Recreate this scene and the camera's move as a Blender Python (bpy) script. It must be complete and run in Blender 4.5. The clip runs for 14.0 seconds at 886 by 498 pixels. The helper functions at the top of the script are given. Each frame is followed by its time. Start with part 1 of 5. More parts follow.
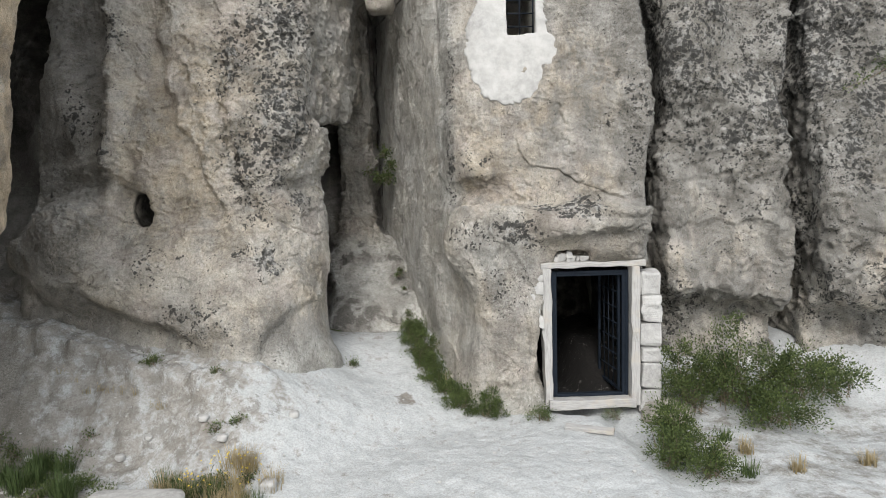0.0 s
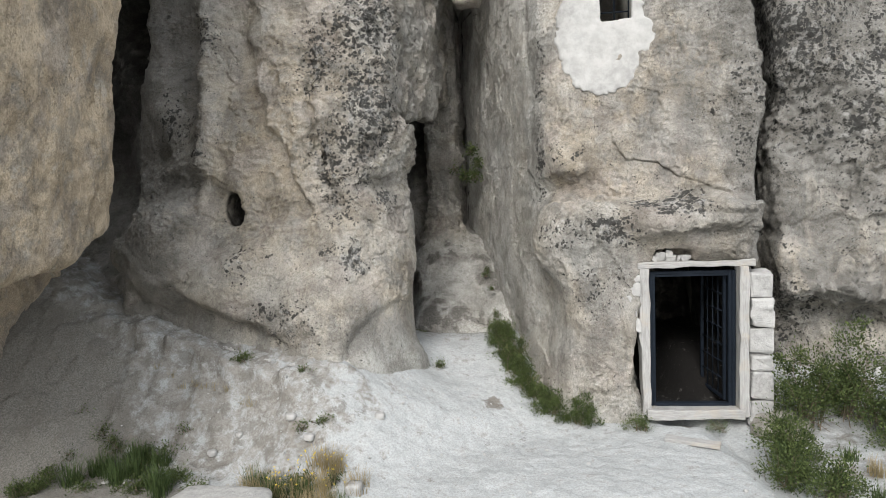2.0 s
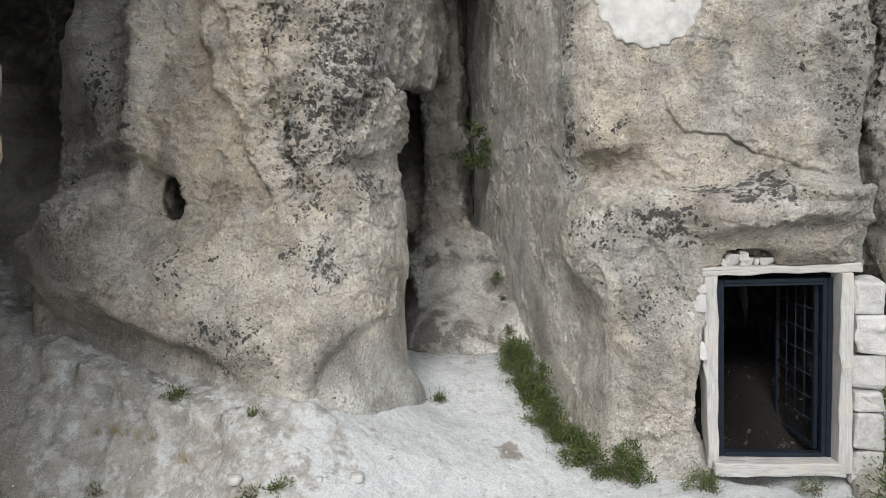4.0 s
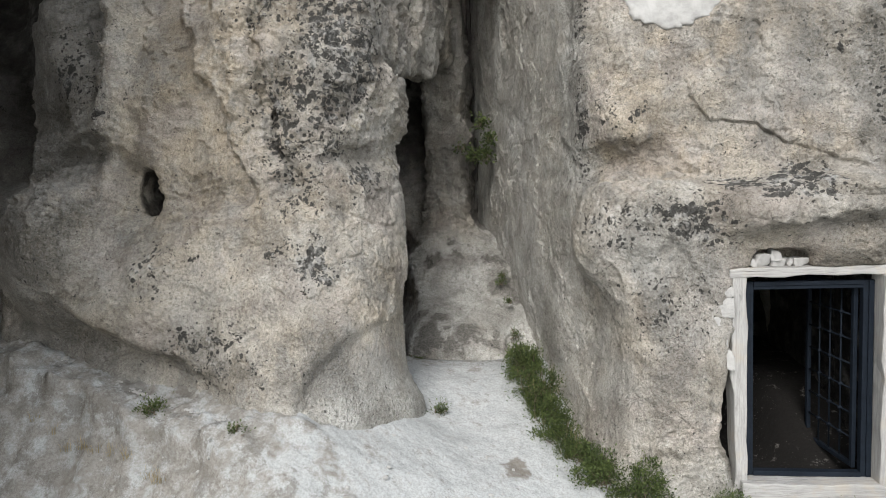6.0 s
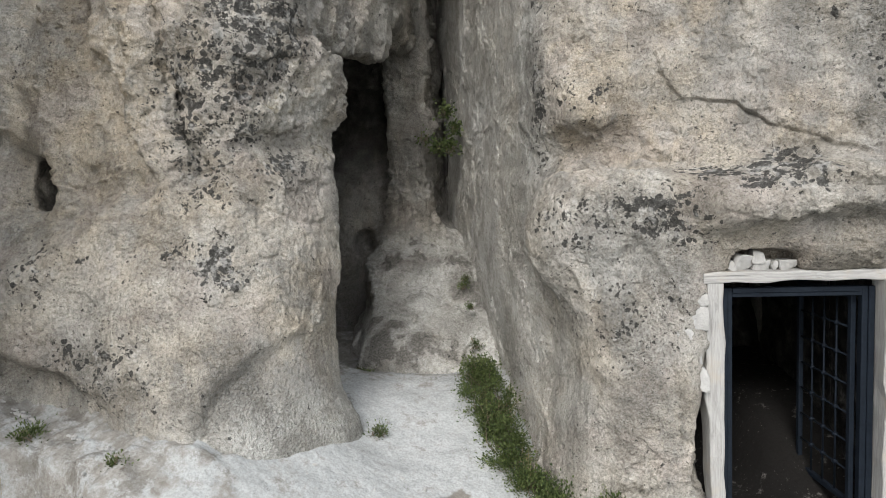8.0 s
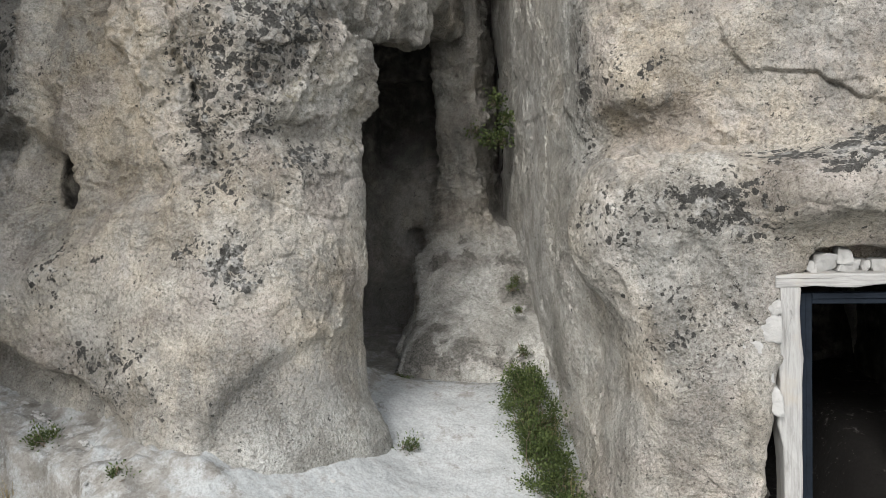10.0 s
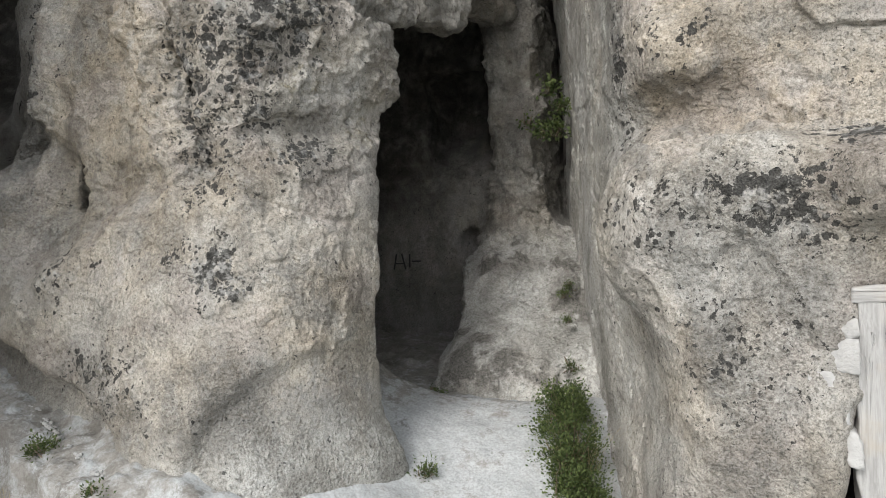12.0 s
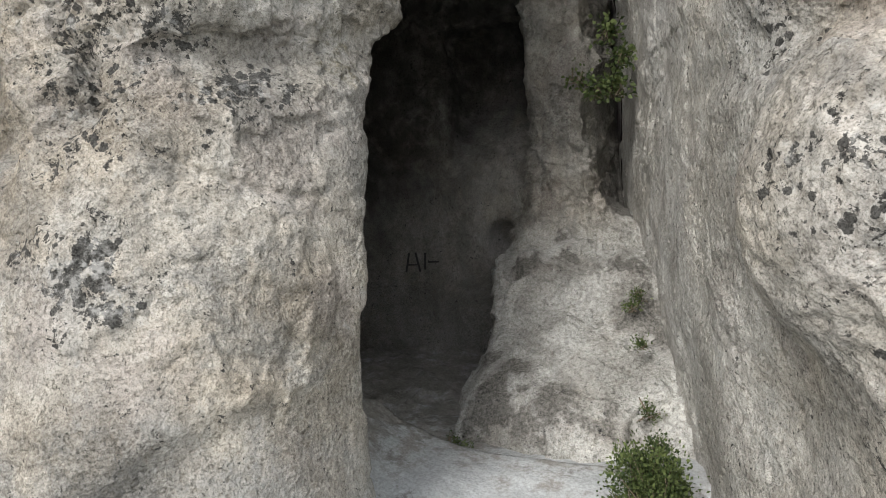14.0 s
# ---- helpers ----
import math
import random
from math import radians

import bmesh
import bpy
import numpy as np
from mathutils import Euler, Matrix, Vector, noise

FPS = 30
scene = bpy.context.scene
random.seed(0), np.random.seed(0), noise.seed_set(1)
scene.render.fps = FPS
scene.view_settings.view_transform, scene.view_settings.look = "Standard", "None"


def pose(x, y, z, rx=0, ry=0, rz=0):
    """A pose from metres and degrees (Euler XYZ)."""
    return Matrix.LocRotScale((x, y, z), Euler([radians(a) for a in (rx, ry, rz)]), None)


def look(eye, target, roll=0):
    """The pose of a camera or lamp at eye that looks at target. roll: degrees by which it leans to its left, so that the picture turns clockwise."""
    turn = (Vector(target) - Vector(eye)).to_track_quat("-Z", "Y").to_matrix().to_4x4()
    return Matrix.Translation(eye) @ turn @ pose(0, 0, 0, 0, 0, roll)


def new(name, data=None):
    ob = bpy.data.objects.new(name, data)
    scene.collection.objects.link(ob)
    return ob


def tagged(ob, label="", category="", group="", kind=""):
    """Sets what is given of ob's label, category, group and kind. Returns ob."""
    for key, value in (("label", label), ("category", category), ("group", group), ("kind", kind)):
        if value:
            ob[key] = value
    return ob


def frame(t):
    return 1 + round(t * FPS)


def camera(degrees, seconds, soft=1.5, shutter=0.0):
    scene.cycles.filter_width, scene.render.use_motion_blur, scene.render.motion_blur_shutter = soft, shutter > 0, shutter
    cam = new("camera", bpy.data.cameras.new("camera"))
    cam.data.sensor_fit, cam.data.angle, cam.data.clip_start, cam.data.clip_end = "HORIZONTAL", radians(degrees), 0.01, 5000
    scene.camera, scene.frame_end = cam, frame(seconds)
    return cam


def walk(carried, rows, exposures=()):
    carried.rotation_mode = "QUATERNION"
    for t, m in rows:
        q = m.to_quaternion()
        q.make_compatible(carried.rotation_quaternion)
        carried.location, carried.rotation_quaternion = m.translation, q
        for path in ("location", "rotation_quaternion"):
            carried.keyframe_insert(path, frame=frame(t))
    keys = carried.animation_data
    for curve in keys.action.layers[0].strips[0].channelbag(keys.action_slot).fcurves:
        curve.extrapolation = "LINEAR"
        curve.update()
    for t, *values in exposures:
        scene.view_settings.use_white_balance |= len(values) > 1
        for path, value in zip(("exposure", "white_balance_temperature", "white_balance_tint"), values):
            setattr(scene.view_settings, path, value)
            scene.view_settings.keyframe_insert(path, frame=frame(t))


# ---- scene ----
cam = camera(68.4, 14.0, soft=0.6)
METRES, EYE, TILT, LEAN, TURN = 8.0, 3.45, 0.0, 0.0, 0.0
ROWS = [
    (0.0, 0.0, 0.0, 0.0, -0.16, -5.69, 1.63),
    (0.5, 0.0016, -0.001, 0.0002, 3.44, -5.58, 2.03),
    (1.0, 0.0024, -0.0001, -0.0005, 6.69, -5.45, 2.34),
    (1.5, 0.0016, 0.0021, -0.0006, 7.28, -5.45, 2.38),
    (2.0, -0.0063, 0.0396, -0.0074, 7.31, -5.37, 2.38),
    (2.5, -0.0202, 0.1283, -0.0149, 7.29, -5.33, 2.37),
    (3.0, -0.0324, 0.2109, -0.022, 7.27, -5.34, 2.37),
    (5.5, -0.048, 0.3667, -0.0391, 7.42, -5.38, 2.36),
    (6.0, -0.0508, 0.3828, -0.0401, 7.55, -5.38, 2.36),
    (6.5, -0.0463, 0.399, -0.0415, 7.63, -5.38, 2.36),
    (7.0, -0.0296, 0.4231, -0.0452, 7.63, -5.36, 2.33),
    (7.5, -0.0049, 0.4621, -0.0493, 7.68, -5.35, 2.33),
    (8.0, 0.0159, 0.5015, -0.0541, 8.2, -5.3, 2.37),
    (10.5, 0.0848, 0.6034, -0.0689, 17.1, -4.85, 3.26),
    (11.0, 0.1301, 0.6378, -0.0729, 18.87, -4.77, 3.44),
    (11.5, 0.1289, 0.6637, -0.0713, 21.36, -4.71, 3.75),
    (12.0, 0.1119, 0.6823, -0.0733, 24.36, -4.4, 3.99),
    (12.5, 0.088, 0.7249, -0.078, 25.46, -4.27, 4.04),
    (13.0, 0.0574, 0.7899, -0.0844, 26.0, -4.17, 4.08),
    (13.5, 0.029, 0.8529, -0.0909, 26.42, -4.12, 4.1),
    (14.0, 0.0162, 0.8931, -0.0967, 26.5, -4.12, 4.12),
]
walk(cam, [(t, pose(0, 0, EYE, TILT, LEAN, TURN) @ pose(METRES * x, METRES * y, METRES * z, 90 + pitch, roll, yaw)) for t, x, y, z, yaw, pitch, roll in ROWS], [(0.0, 0.74), (3.0, 0.74), (8.0, 0.72), (11.5, 0.76), (14.0, 0.96)])

# ---- light: open sky under thin cloud, the sun veiled ----
world = bpy.data.worlds.new("sky")
scene.world = world
world.use_nodes = True
wn, wl = world.node_tree.nodes, world.node_tree.links
sky = wn.new("ShaderNodeTexSky")
sky.sky_type, sky.sun_disc = "NISHITA", False
sky.sun_elevation, sky.sun_rotation = radians(40), radians(188)
sky.air_density, sky.dust_density, sky.ozone_density = 0.8, 3.0, 1.0
wl.new(sky.outputs[0], wn["Background"].inputs[0])
wn["Background"].inputs[1].default_value = 0.05
# the cloud layer: an even pale veil over the whole dome
veil = wn.new("ShaderNodeBackground")
veil.inputs[0].default_value, veil.inputs[1].default_value = (0.95, 0.98, 1.0, 1.0), 0.72
both = wn.new("ShaderNodeAddShader")
wl.new(wn["Background"].outputs[0], both.inputs[0]), wl.new(veil.outputs[0], both.inputs[1])
wl.new(both.outputs[0], wn["World Output"].inputs[0])
sun_data = bpy.data.lights.new("sun", "SUN")
sun_data.energy, sun_data.angle, sun_data.color = 1.3, radians(20), (1.0, 0.99, 0.98)
sun = new("sun", sun_data)
sun.matrix_world = look((-1.0, -7.4, 6.2), (0, 0, 0))

# ---- materials ----
def material(name, rough=0.9, metal=0.0):
    m = bpy.data.materials.new(name)
    m.use_nodes = True
    n = m.node_tree.nodes
    b = n["Principled BSDF"]
    b.inputs["Roughness"].default_value, b.inputs["Metallic"].default_value = rough, metal
    b.inputs["Specular IOR Level"].default_value = 0.25
    return m, n, m.node_tree.links, b


class Net:
    """Short calls for wiring one material."""

    def __init__(self, name, rough=0.9, metal=0.0):
        self.m, self.n, self.l, self.b = material(name, rough, metal)
        self.co = self.n.new("ShaderNodeTexCoord").outputs["Object"]

    def put(self, socket, v):
        if isinstance(v, (int, float)):
            socket.default_value = v
        elif isinstance(v, tuple):
            socket.default_value = (*v, 1.0)[: len(socket.default_value)]
        else:
            self.l.new(v, socket)

    def scaled(self, sx, sy, sz, vec=None):
        k = self.n.new("ShaderNodeMapping")
        k.inputs["Scale"].default_value = (sx, sy, sz)
        self.l.new(vec or self.co, k.inputs["Vector"])
        return k.outputs[0]

    def noise(self, scale, detail=4.0, rough=0.55, vec=None, warp=0.0):
        k = self.n.new("ShaderNodeTexNoise")
        k.inputs["Scale"].default_value, k.inputs["Detail"].default_value = scale, detail
        k.inputs["Roughness"].default_value, k.inputs["Distortion"].default_value = rough, warp
        self.l.new(vec or self.co, k.inputs["Vector"])
        return k.outputs["Fac"]

    def cells(self, scale, out="Distance", vec=None, feature="F1"):
        k = self.n.new("ShaderNodeTexVoronoi")
        k.feature = feature
        k.inputs["Scale"].default_value = scale
        self.l.new(vec or self.co, k.inputs["Vector"])
        return k.outputs[out]

    def warped(self, scale, amount):
        """The object coordinates pushed about by noise, so that cells lose their regular outlines."""
        k = self.n.new("ShaderNodeTexNoise")
        k.inputs["Scale"].default_value, k.inputs["Detail"].default_value = scale, 4.0
        self.l.new(self.co, k.inputs["Vector"])
        a = self.n.new("ShaderNodeVectorMath")
        a.operation = "MULTIPLY_ADD"
        self.l.new(k.outputs["Color"], a.inputs[0]), self.l.new(self.co, a.inputs[2])
        a.inputs[1].default_value = (2 * amount, 2 * amount, 2 * amount)
        return a.outputs[0]

    def attr(self, name):
        k = self.n.new("ShaderNodeAttribute")
        k.attribute_name = name
        return k.outputs["Fac"]

    def math(self, op, a, b=0.0):
        k = self.n.new("ShaderNodeMath")
        k.operation = op
        self.put(k.inputs[0], a), self.put(k.inputs[1], b)
        return k.outputs[0]

    def ramp(self, v, lo, hi, a=0.0, b=1.0):
        k = self.n.new("ShaderNodeMapRange")
        k.interpolation_type = "SMOOTHSTEP"
        self.put(k.inputs[0], v)
        for i, x in enumerate((lo, hi, a, b)):
            self.put(k.inputs[i + 1], x)
        return k.outputs[0]

    def mix(self, f, a, b, how="MIX"):
        k = self.n.new("ShaderNodeMix")
        k.data_type, k.blend_type = "RGBA", how
        self.put(k.inputs[0], f), self.put(k.inputs[6], a), self.put(k.inputs[7], b)
        return k.outputs[2]

    def bump(self, height, strength, distance, normal=None):
        k = self.n.new("ShaderNodeBump")
        k.inputs["Strength"].default_value, k.inputs["Distance"].default_value = strength, distance
        self.l.new(height, k.inputs["Height"])
        if normal is not None:
            self.l.new(normal, k.inputs["Normal"])
        return k.outputs[0]

    def done(self, color, normal=None, rough=None):
        self.put(self.b.inputs["Base Color"], color)
        if normal is not None:
            self.l.new(normal, self.b.inputs["Normal"])
        if rough is not None:
            self.put(self.b.inputs["Roughness"], rough)
        return self.m


def tuff(name, tan=(0.404, 0.394, 0.368), warm=(0.488, 0.432, 0.352), grey=(0.262, 0.258, 0.245)):
    """Weathered volcanic tuff: tan body, warm fresh faces, grey crust, dark lichen and pits.
    The attributes say where crust (crust), lichen (lichen), fresh warm stone (fresh), chalky dust (chalk), olive moss
    (moss), brown stains (stain) and painted-in shade (shade) lie."""
    k = Net(name, 0.95)
    tall = k.scaled(1, 1, 0.4)
    bent = k.warped(6, 0.07)
    big = k.noise(1.1, 4, 0.6)
    mid = k.noise(4.5, 5, 0.6, warp=0.3)
    fine = k.noise(26, 6, 0.7)
    grain = k.noise(120, 3, 0.7)
    clods = k.cells(13, vec=bent)
    c = k.mix(k.ramp(big, 0.35, 0.65), tan, tuple(0.55 * a + 0.45 * b for a, b in zip(tan, warm)))
    c = k.mix(k.math("MULTIPLY", k.attr("fresh"), k.ramp(mid, 0.3, 0.62)), c, warm)
    c = k.mix(k.ramp(k.noise(1.7, 4, 0.6), 0.48, 0.64, 0.0, 0.6), c, (0.405, 0.370, 0.346))
    # greyish mottling where the skin has weathered
    motes = k.math("ADD", k.noise(2.3, 9, 0.72), k.math("MULTIPLY", k.noise(40, 3, 0.6), 0.22))
    c = k.mix(k.ramp(motes, 0.60, 0.72, 0.0, 0.5), c, (0.275, 0.270, 0.256))
    c = k.mix(k.ramp(k.noise(3.1, 8, 0.7), 0.56, 0.66, 0.0, 0.5), c, (0.55, 0.535, 0.50))
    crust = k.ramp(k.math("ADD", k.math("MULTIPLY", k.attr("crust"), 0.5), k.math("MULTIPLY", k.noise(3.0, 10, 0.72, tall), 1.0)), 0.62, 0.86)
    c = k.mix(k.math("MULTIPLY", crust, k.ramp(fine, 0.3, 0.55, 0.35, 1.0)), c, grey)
    c = k.mix(k.math("MULTIPLY", k.attr("chalk"), k.ramp(fine, 0.2, 0.7, 0.5, 1.0)), c, (0.53, 0.535, 0.515))
    # weather has bleached and darkened the skin in broad, ragged patches
    c = k.mix(1.0, c, k.mix(k.ramp(k.noise(1.9, 9, 0.68, warp=0.5), 0.36, 0.62), (0.70, 0.685, 0.66), (1.12, 1.115, 1.10)), "MULTIPLY")
    # each clod has a tone of its own
    c = k.mix(k.ramp(big, 0.4, 0.6, 0.04, 0.26), c, k.mix(k.ramp(k.cells(13, "Color", bent), 0.25, 0.75), (0.74, 0.73, 0.71), (1.16, 1.15, 1.13)), "MULTIPLY")
    # lapilli: small light and dark stones set in the tuff
    c = k.mix(k.math("MULTIPLY", k.ramp(k.cells(48, "Distance"), 0.16, 0.26, 0.5, 0.0), k.ramp(big, 0.42, 0.6)), c, k.mix(k.ramp(k.noise(20, 2), 0.45, 0.55), (0.50, 0.47, 0.42), (0.17, 0.155, 0.135)))
    c = k.mix(k.ramp(grain, 0.36, 0.53, 0.8, 0.0), c, k.mix(1.0, c, (0.52, 0.51, 0.495), "MULTIPLY"))
    c = k.mix(k.ramp(grain, 0.58, 0.72, 0.0, 0.35), c, k.mix(1.0, c, (1.36, 1.355, 1.34), "MULTIPLY"))
    c = k.mix(k.ramp(fine, 0.34, 0.48, 0.55, 0.0), c, k.mix(1.0, c, (0.5, 0.485, 0.46), "MULTIPLY"))
    c = k.mix(k.ramp(fine, 0.56, 0.7, 0.0, 0.35), c, k.mix(1.0, c, (1.22, 1.21, 1.19), "MULTIPLY"))
    # scattered holes where small stones have fallen out, their inner shade coloured in
    holes = k.math("MULTIPLY", k.ramp(k.cells(27, vec=bent), 0.10, 0.20, 1.0, 0.0), k.ramp(k.cells(27, "Color", bent), 0.70, 0.73))
    c = k.mix(k.math("MULTIPLY", holes, 0.75), c, (0.13, 0.122, 0.11))
    # black lichen: speckles in the crust, rosettes where the attribute is high
    gran = k.noise(48, 5, 0.75)
    rust = k.ramp(k.math("ADD", k.attr("crust"), k.math("MULTIPLY", k.attr("lichen"), 0.5)), 0.3, 0.9, 0.25, 1.0)
    coarse = k.math("MULTIPLY", k.ramp(k.noise(1.6, 4, 0.6), 0.40, 0.60, 0.5, 1.0), k.ramp(rust, 0.25, 1.0, 0.75, 1.0))
    c = k.mix(coarse, c, k.mix(k.ramp(gran, 0.36, 0.60), (0.64, 0.625, 0.60), (1.05, 1.05, 1.04)), "MULTIPLY")
    # pits as dark dots, for the dirt and the shade in them
    hollow = k.math("ADD", k.cells(34), k.math("MULTIPLY", k.math("SUBTRACT", 0.56, k.noise(2.6, 5, 0.65)), 1.5))
    c = k.mix(k.math("MULTIPLY", k.ramp(hollow, 0.10, 0.20, 0.8, 0.0), rust), c, (0.10, 0.094, 0.085))
    stain = k.ramp(k.math("ADD", k.attr("stain"), k.noise(5.5, 10, 0.74, warp=0.4)), 0.93, 1.03)
    c = k.mix(k.math("MULTIPLY", stain, k.ramp(fine, 0.3, 0.6, 0.6, 0.95)), c, k.mix(k.ramp(gran, 0.4, 0.6), (0.105, 0.10, 0.088), (0.215, 0.205, 0.185)))
    moss = k.ramp(k.math("ADD", k.attr("moss"), k.noise(11, 8, 0.75)), 0.92, 1.15)
    c = k.mix(k.math("MULTIPLY", moss, 0.85), c, k.mix(k.ramp(gran, 0.38, 0.62), (0.07, 0.064, 0.042), (0.19, 0.165, 0.105)))
    blob = k.math("ADD", k.cells(15), k.math("MULTIPLY", k.math("SUBTRACT", k.noise(30, 4, 0.7), 0.5), 0.7))
    reach = k.math("ADD", k.math("SUBTRACT", k.math("MULTIPLY", k.attr("lichen"), 0.66), 0.16), k.math("MULTIPLY", k.math("SUBTRACT", k.noise(4.5, 5, 0.7), 0.5), 1.7))
    rosette = k.ramp(k.math("SUBTRACT", reach, blob), -0.10, -0.02)
    spots = k.math("ADD", k.ramp(k.noise(9, 8, 0.75, warp=0.6), 0.36, 0.66, 0.0, 0.62), k.ramp(k.noise(38, 4, 0.65), 0.34, 0.68, 0.0, 0.38))
    lich = k.ramp(k.math("ADD", spots, k.math("MULTIPLY", k.attr("lichen"), 0.34)), 0.85, 0.89)
    lich = k.math("MAXIMUM", lich, rosette)
    c = k.mix(k.math("MULTIPLY", lich, 0.92), c, k.mix(k.ramp(grain, 0.4, 0.6), (0.022, 0.022, 0.021), (0.065, 0.064, 0.06)))
    pale = k.ramp(k.math("ADD", k.noise(8, 8, 0.75), k.math("MULTIPLY", k.attr("lichen"), 0.10)), 0.60, 0.72)
    c = k.mix(k.math("MULTIPLY", pale, 0.5), c, (0.45, 0.445, 0.42))
    # deep openings are coloured near black in place of shade
    c = k.mix(k.math("MULTIPLY", k.attr("shade"), k.ramp(mid, 0.25, 0.6, 0.6, 1.0)), c, (0.012, 0.011, 0.010))
    pit = k.math("SUBTRACT", k.ramp(k.noise(32, 4, 0.65), 0.33, 0.45), holes)
    n = k.bump(pit, 0.9, 0.008)
    n = k.bump(k.math("MULTIPLY", clods, k.ramp(coarse, 0.3, 1.0, -0.05, -1.0)), 0.7, 0.009, n)
    n = k.bump(k.math("MULTIPLY", k.noise(13, 5, 0.55), k.ramp(coarse, 0.35, 1.0, 0.45, 1.0)), 0.9, 0.026, n)
    n = k.bump(k.math("MULTIPLY", k.noise(52, 4, 0.55), coarse), 1.0, 0.022, n)
    return k.done(c, n)


def plain(name, color, rough=0.8, scale=20.0, vary=0.25, relief=0.3, distance=0.004, metal=0.0, stretch=(1, 1, 1), dark=None):
    k = Net(name, rough, metal)
    v = k.scaled(*stretch)
    a, b = k.noise(scale, 6, 0.65, v), k.noise(scale * 0.15, 4, 0.6)
    low = dark or tuple(x * (1 - vary) for x in color)
    c = k.mix(k.ramp(a, 0.3, 0.7), low, color)
    c = k.mix(k.ramp(b, 0.35, 0.7, 0.0, 0.6), c, tuple(min(1, x * (1 + 0.5 * vary)) for x in color))
    return k.done(c, k.bump(a, relief, distance))


def leafy(name, low, high):
    k = Net(name, 0.6)
    r = k.n.new("ShaderNodeNewGeometry").outputs["Random Per Island"]
    c = k.mix(r, low, high)
    c = k.mix(k.ramp(k.noise(3, 3), 0.35, 0.7, 0.0, 0.5), c, tuple(0.6 * x for x in low))
    k.b.inputs["Subsurface Weight"].default_value = 0.0
    t = k.n.new("ShaderNodeBsdfTranslucent")
    k.put(t.inputs[0], c)
    mixer = k.n.new("ShaderNodeMixShader")
    mixer.inputs[0].default_value = 0.25
    out = k.n["Material Output"]
    k.l.new(k.b.outputs[0], mixer.inputs[1]), k.l.new(t.outputs[0], mixer.inputs[2]), k.l.new(mixer.outputs[0], out.inputs[0])
    return k.done(c)


def ground_mat():
    k = Net("chalky ground", 0.97)
    big, mid, fine = k.noise(0.7, 5, 0.6), k.noise(5, 7, 0.7), k.noise(60, 4, 0.7)
    c = k.mix(k.ramp(mid, 0.3, 0.7), (0.375, 0.39, 0.39), (0.475, 0.49, 0.492))
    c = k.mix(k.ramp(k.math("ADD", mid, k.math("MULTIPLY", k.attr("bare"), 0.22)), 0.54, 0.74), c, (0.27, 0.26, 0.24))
    c = k.mix(k.ramp(k.math("ADD", k.attr("soil"), k.noise(2.6, 10, 0.75)), 0.98, 1.22), c, k.mix(k.ramp(fine, 0.35, 0.65), (0.13, 0.125, 0.112), (0.25, 0.24, 0.215)))
    c = k.mix(k.ramp(k.math("ADD", k.attr("litter"), k.noise(11, 9, 0.78)), 1.02, 1.20, 0.0, 0.9), c, (0.19, 0.172, 0.148))
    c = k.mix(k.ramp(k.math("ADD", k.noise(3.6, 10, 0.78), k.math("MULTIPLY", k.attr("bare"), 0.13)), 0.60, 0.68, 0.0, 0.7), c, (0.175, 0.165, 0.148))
    # the floor behind the door is near black, its shade painted in
    c = k.mix(k.attr("shade"), c, (0.012, 0.011, 0.010))
    gran = k.noise(44, 5, 0.75)
    c = k.mix(1.0, c, k.mix(k.ramp(gran, 0.38, 0.60), (0.80, 0.79, 0.77), (1.05, 1.05, 1.05)), "MULTIPLY")
    c = k.mix(k.math("MULTIPLY", k.ramp(k.cells(26), 0.10, 0.16, 0.6, 0.0), k.ramp(mid, 0.48, 0.62)), c, (0.24, 0.225, 0.20))
    c = k.mix(k.ramp(k.noise(7, 8, 0.75), 0.58, 0.68, 0.0, 0.55), c, (0.26, 0.25, 0.23))
    n = k.bump(k.noise(11, 5, 0.55), 0.8, 0.025)
    n = k.bump(k.noise(60, 4, 0.55), 0.5, 0.005, n)
    return k.done(c, n)


ROCK = tuff("tuff")
ROCK_WARM = tuff("warm tuff", (0.64, 0.545, 0.425), (0.67, 0.56, 0.42), (0.46, 0.41, 0.34))
GROUND = ground_mat()
PLASTER = plain("white plaster", (0.45, 0.447, 0.43), 0.9, 7, 0.34, 0.9, 0.012)
STONE = plain("pale cut stone", (0.43, 0.426, 0.41), 0.95, 14, 0.32, 1.0, 0.022)
def timber(name, stretch):
    """Sun-bleached timber: silver grain, dark checks, yellowish patches."""
    k = Net(name, 0.88)
    v = k.scaled(*(x * 1.0 for x in stretch))
    grain, check = k.noise(70, 5, 0.65, v, 0.4), k.noise(26, 4, 0.6, v, 0.6)
    c = k.mix(k.ramp(grain, 0.32, 0.66), (0.30, 0.295, 0.282), (0.42, 0.415, 0.40))
    c = k.mix(k.ramp(k.noise(5, 4), 0.5, 0.7, 0.0, 0.5), c, (0.42, 0.37, 0.30))
    c = k.mix(k.ramp(check, 0.31, 0.27, 0.0, 0.8), c, (0.13, 0.12, 0.11))
    n = k.bump(grain, 0.7, 0.005)
    return k.done(c, k.bump(k.ramp(check, 0.28, 0.38), 0.9, 0.008, n))


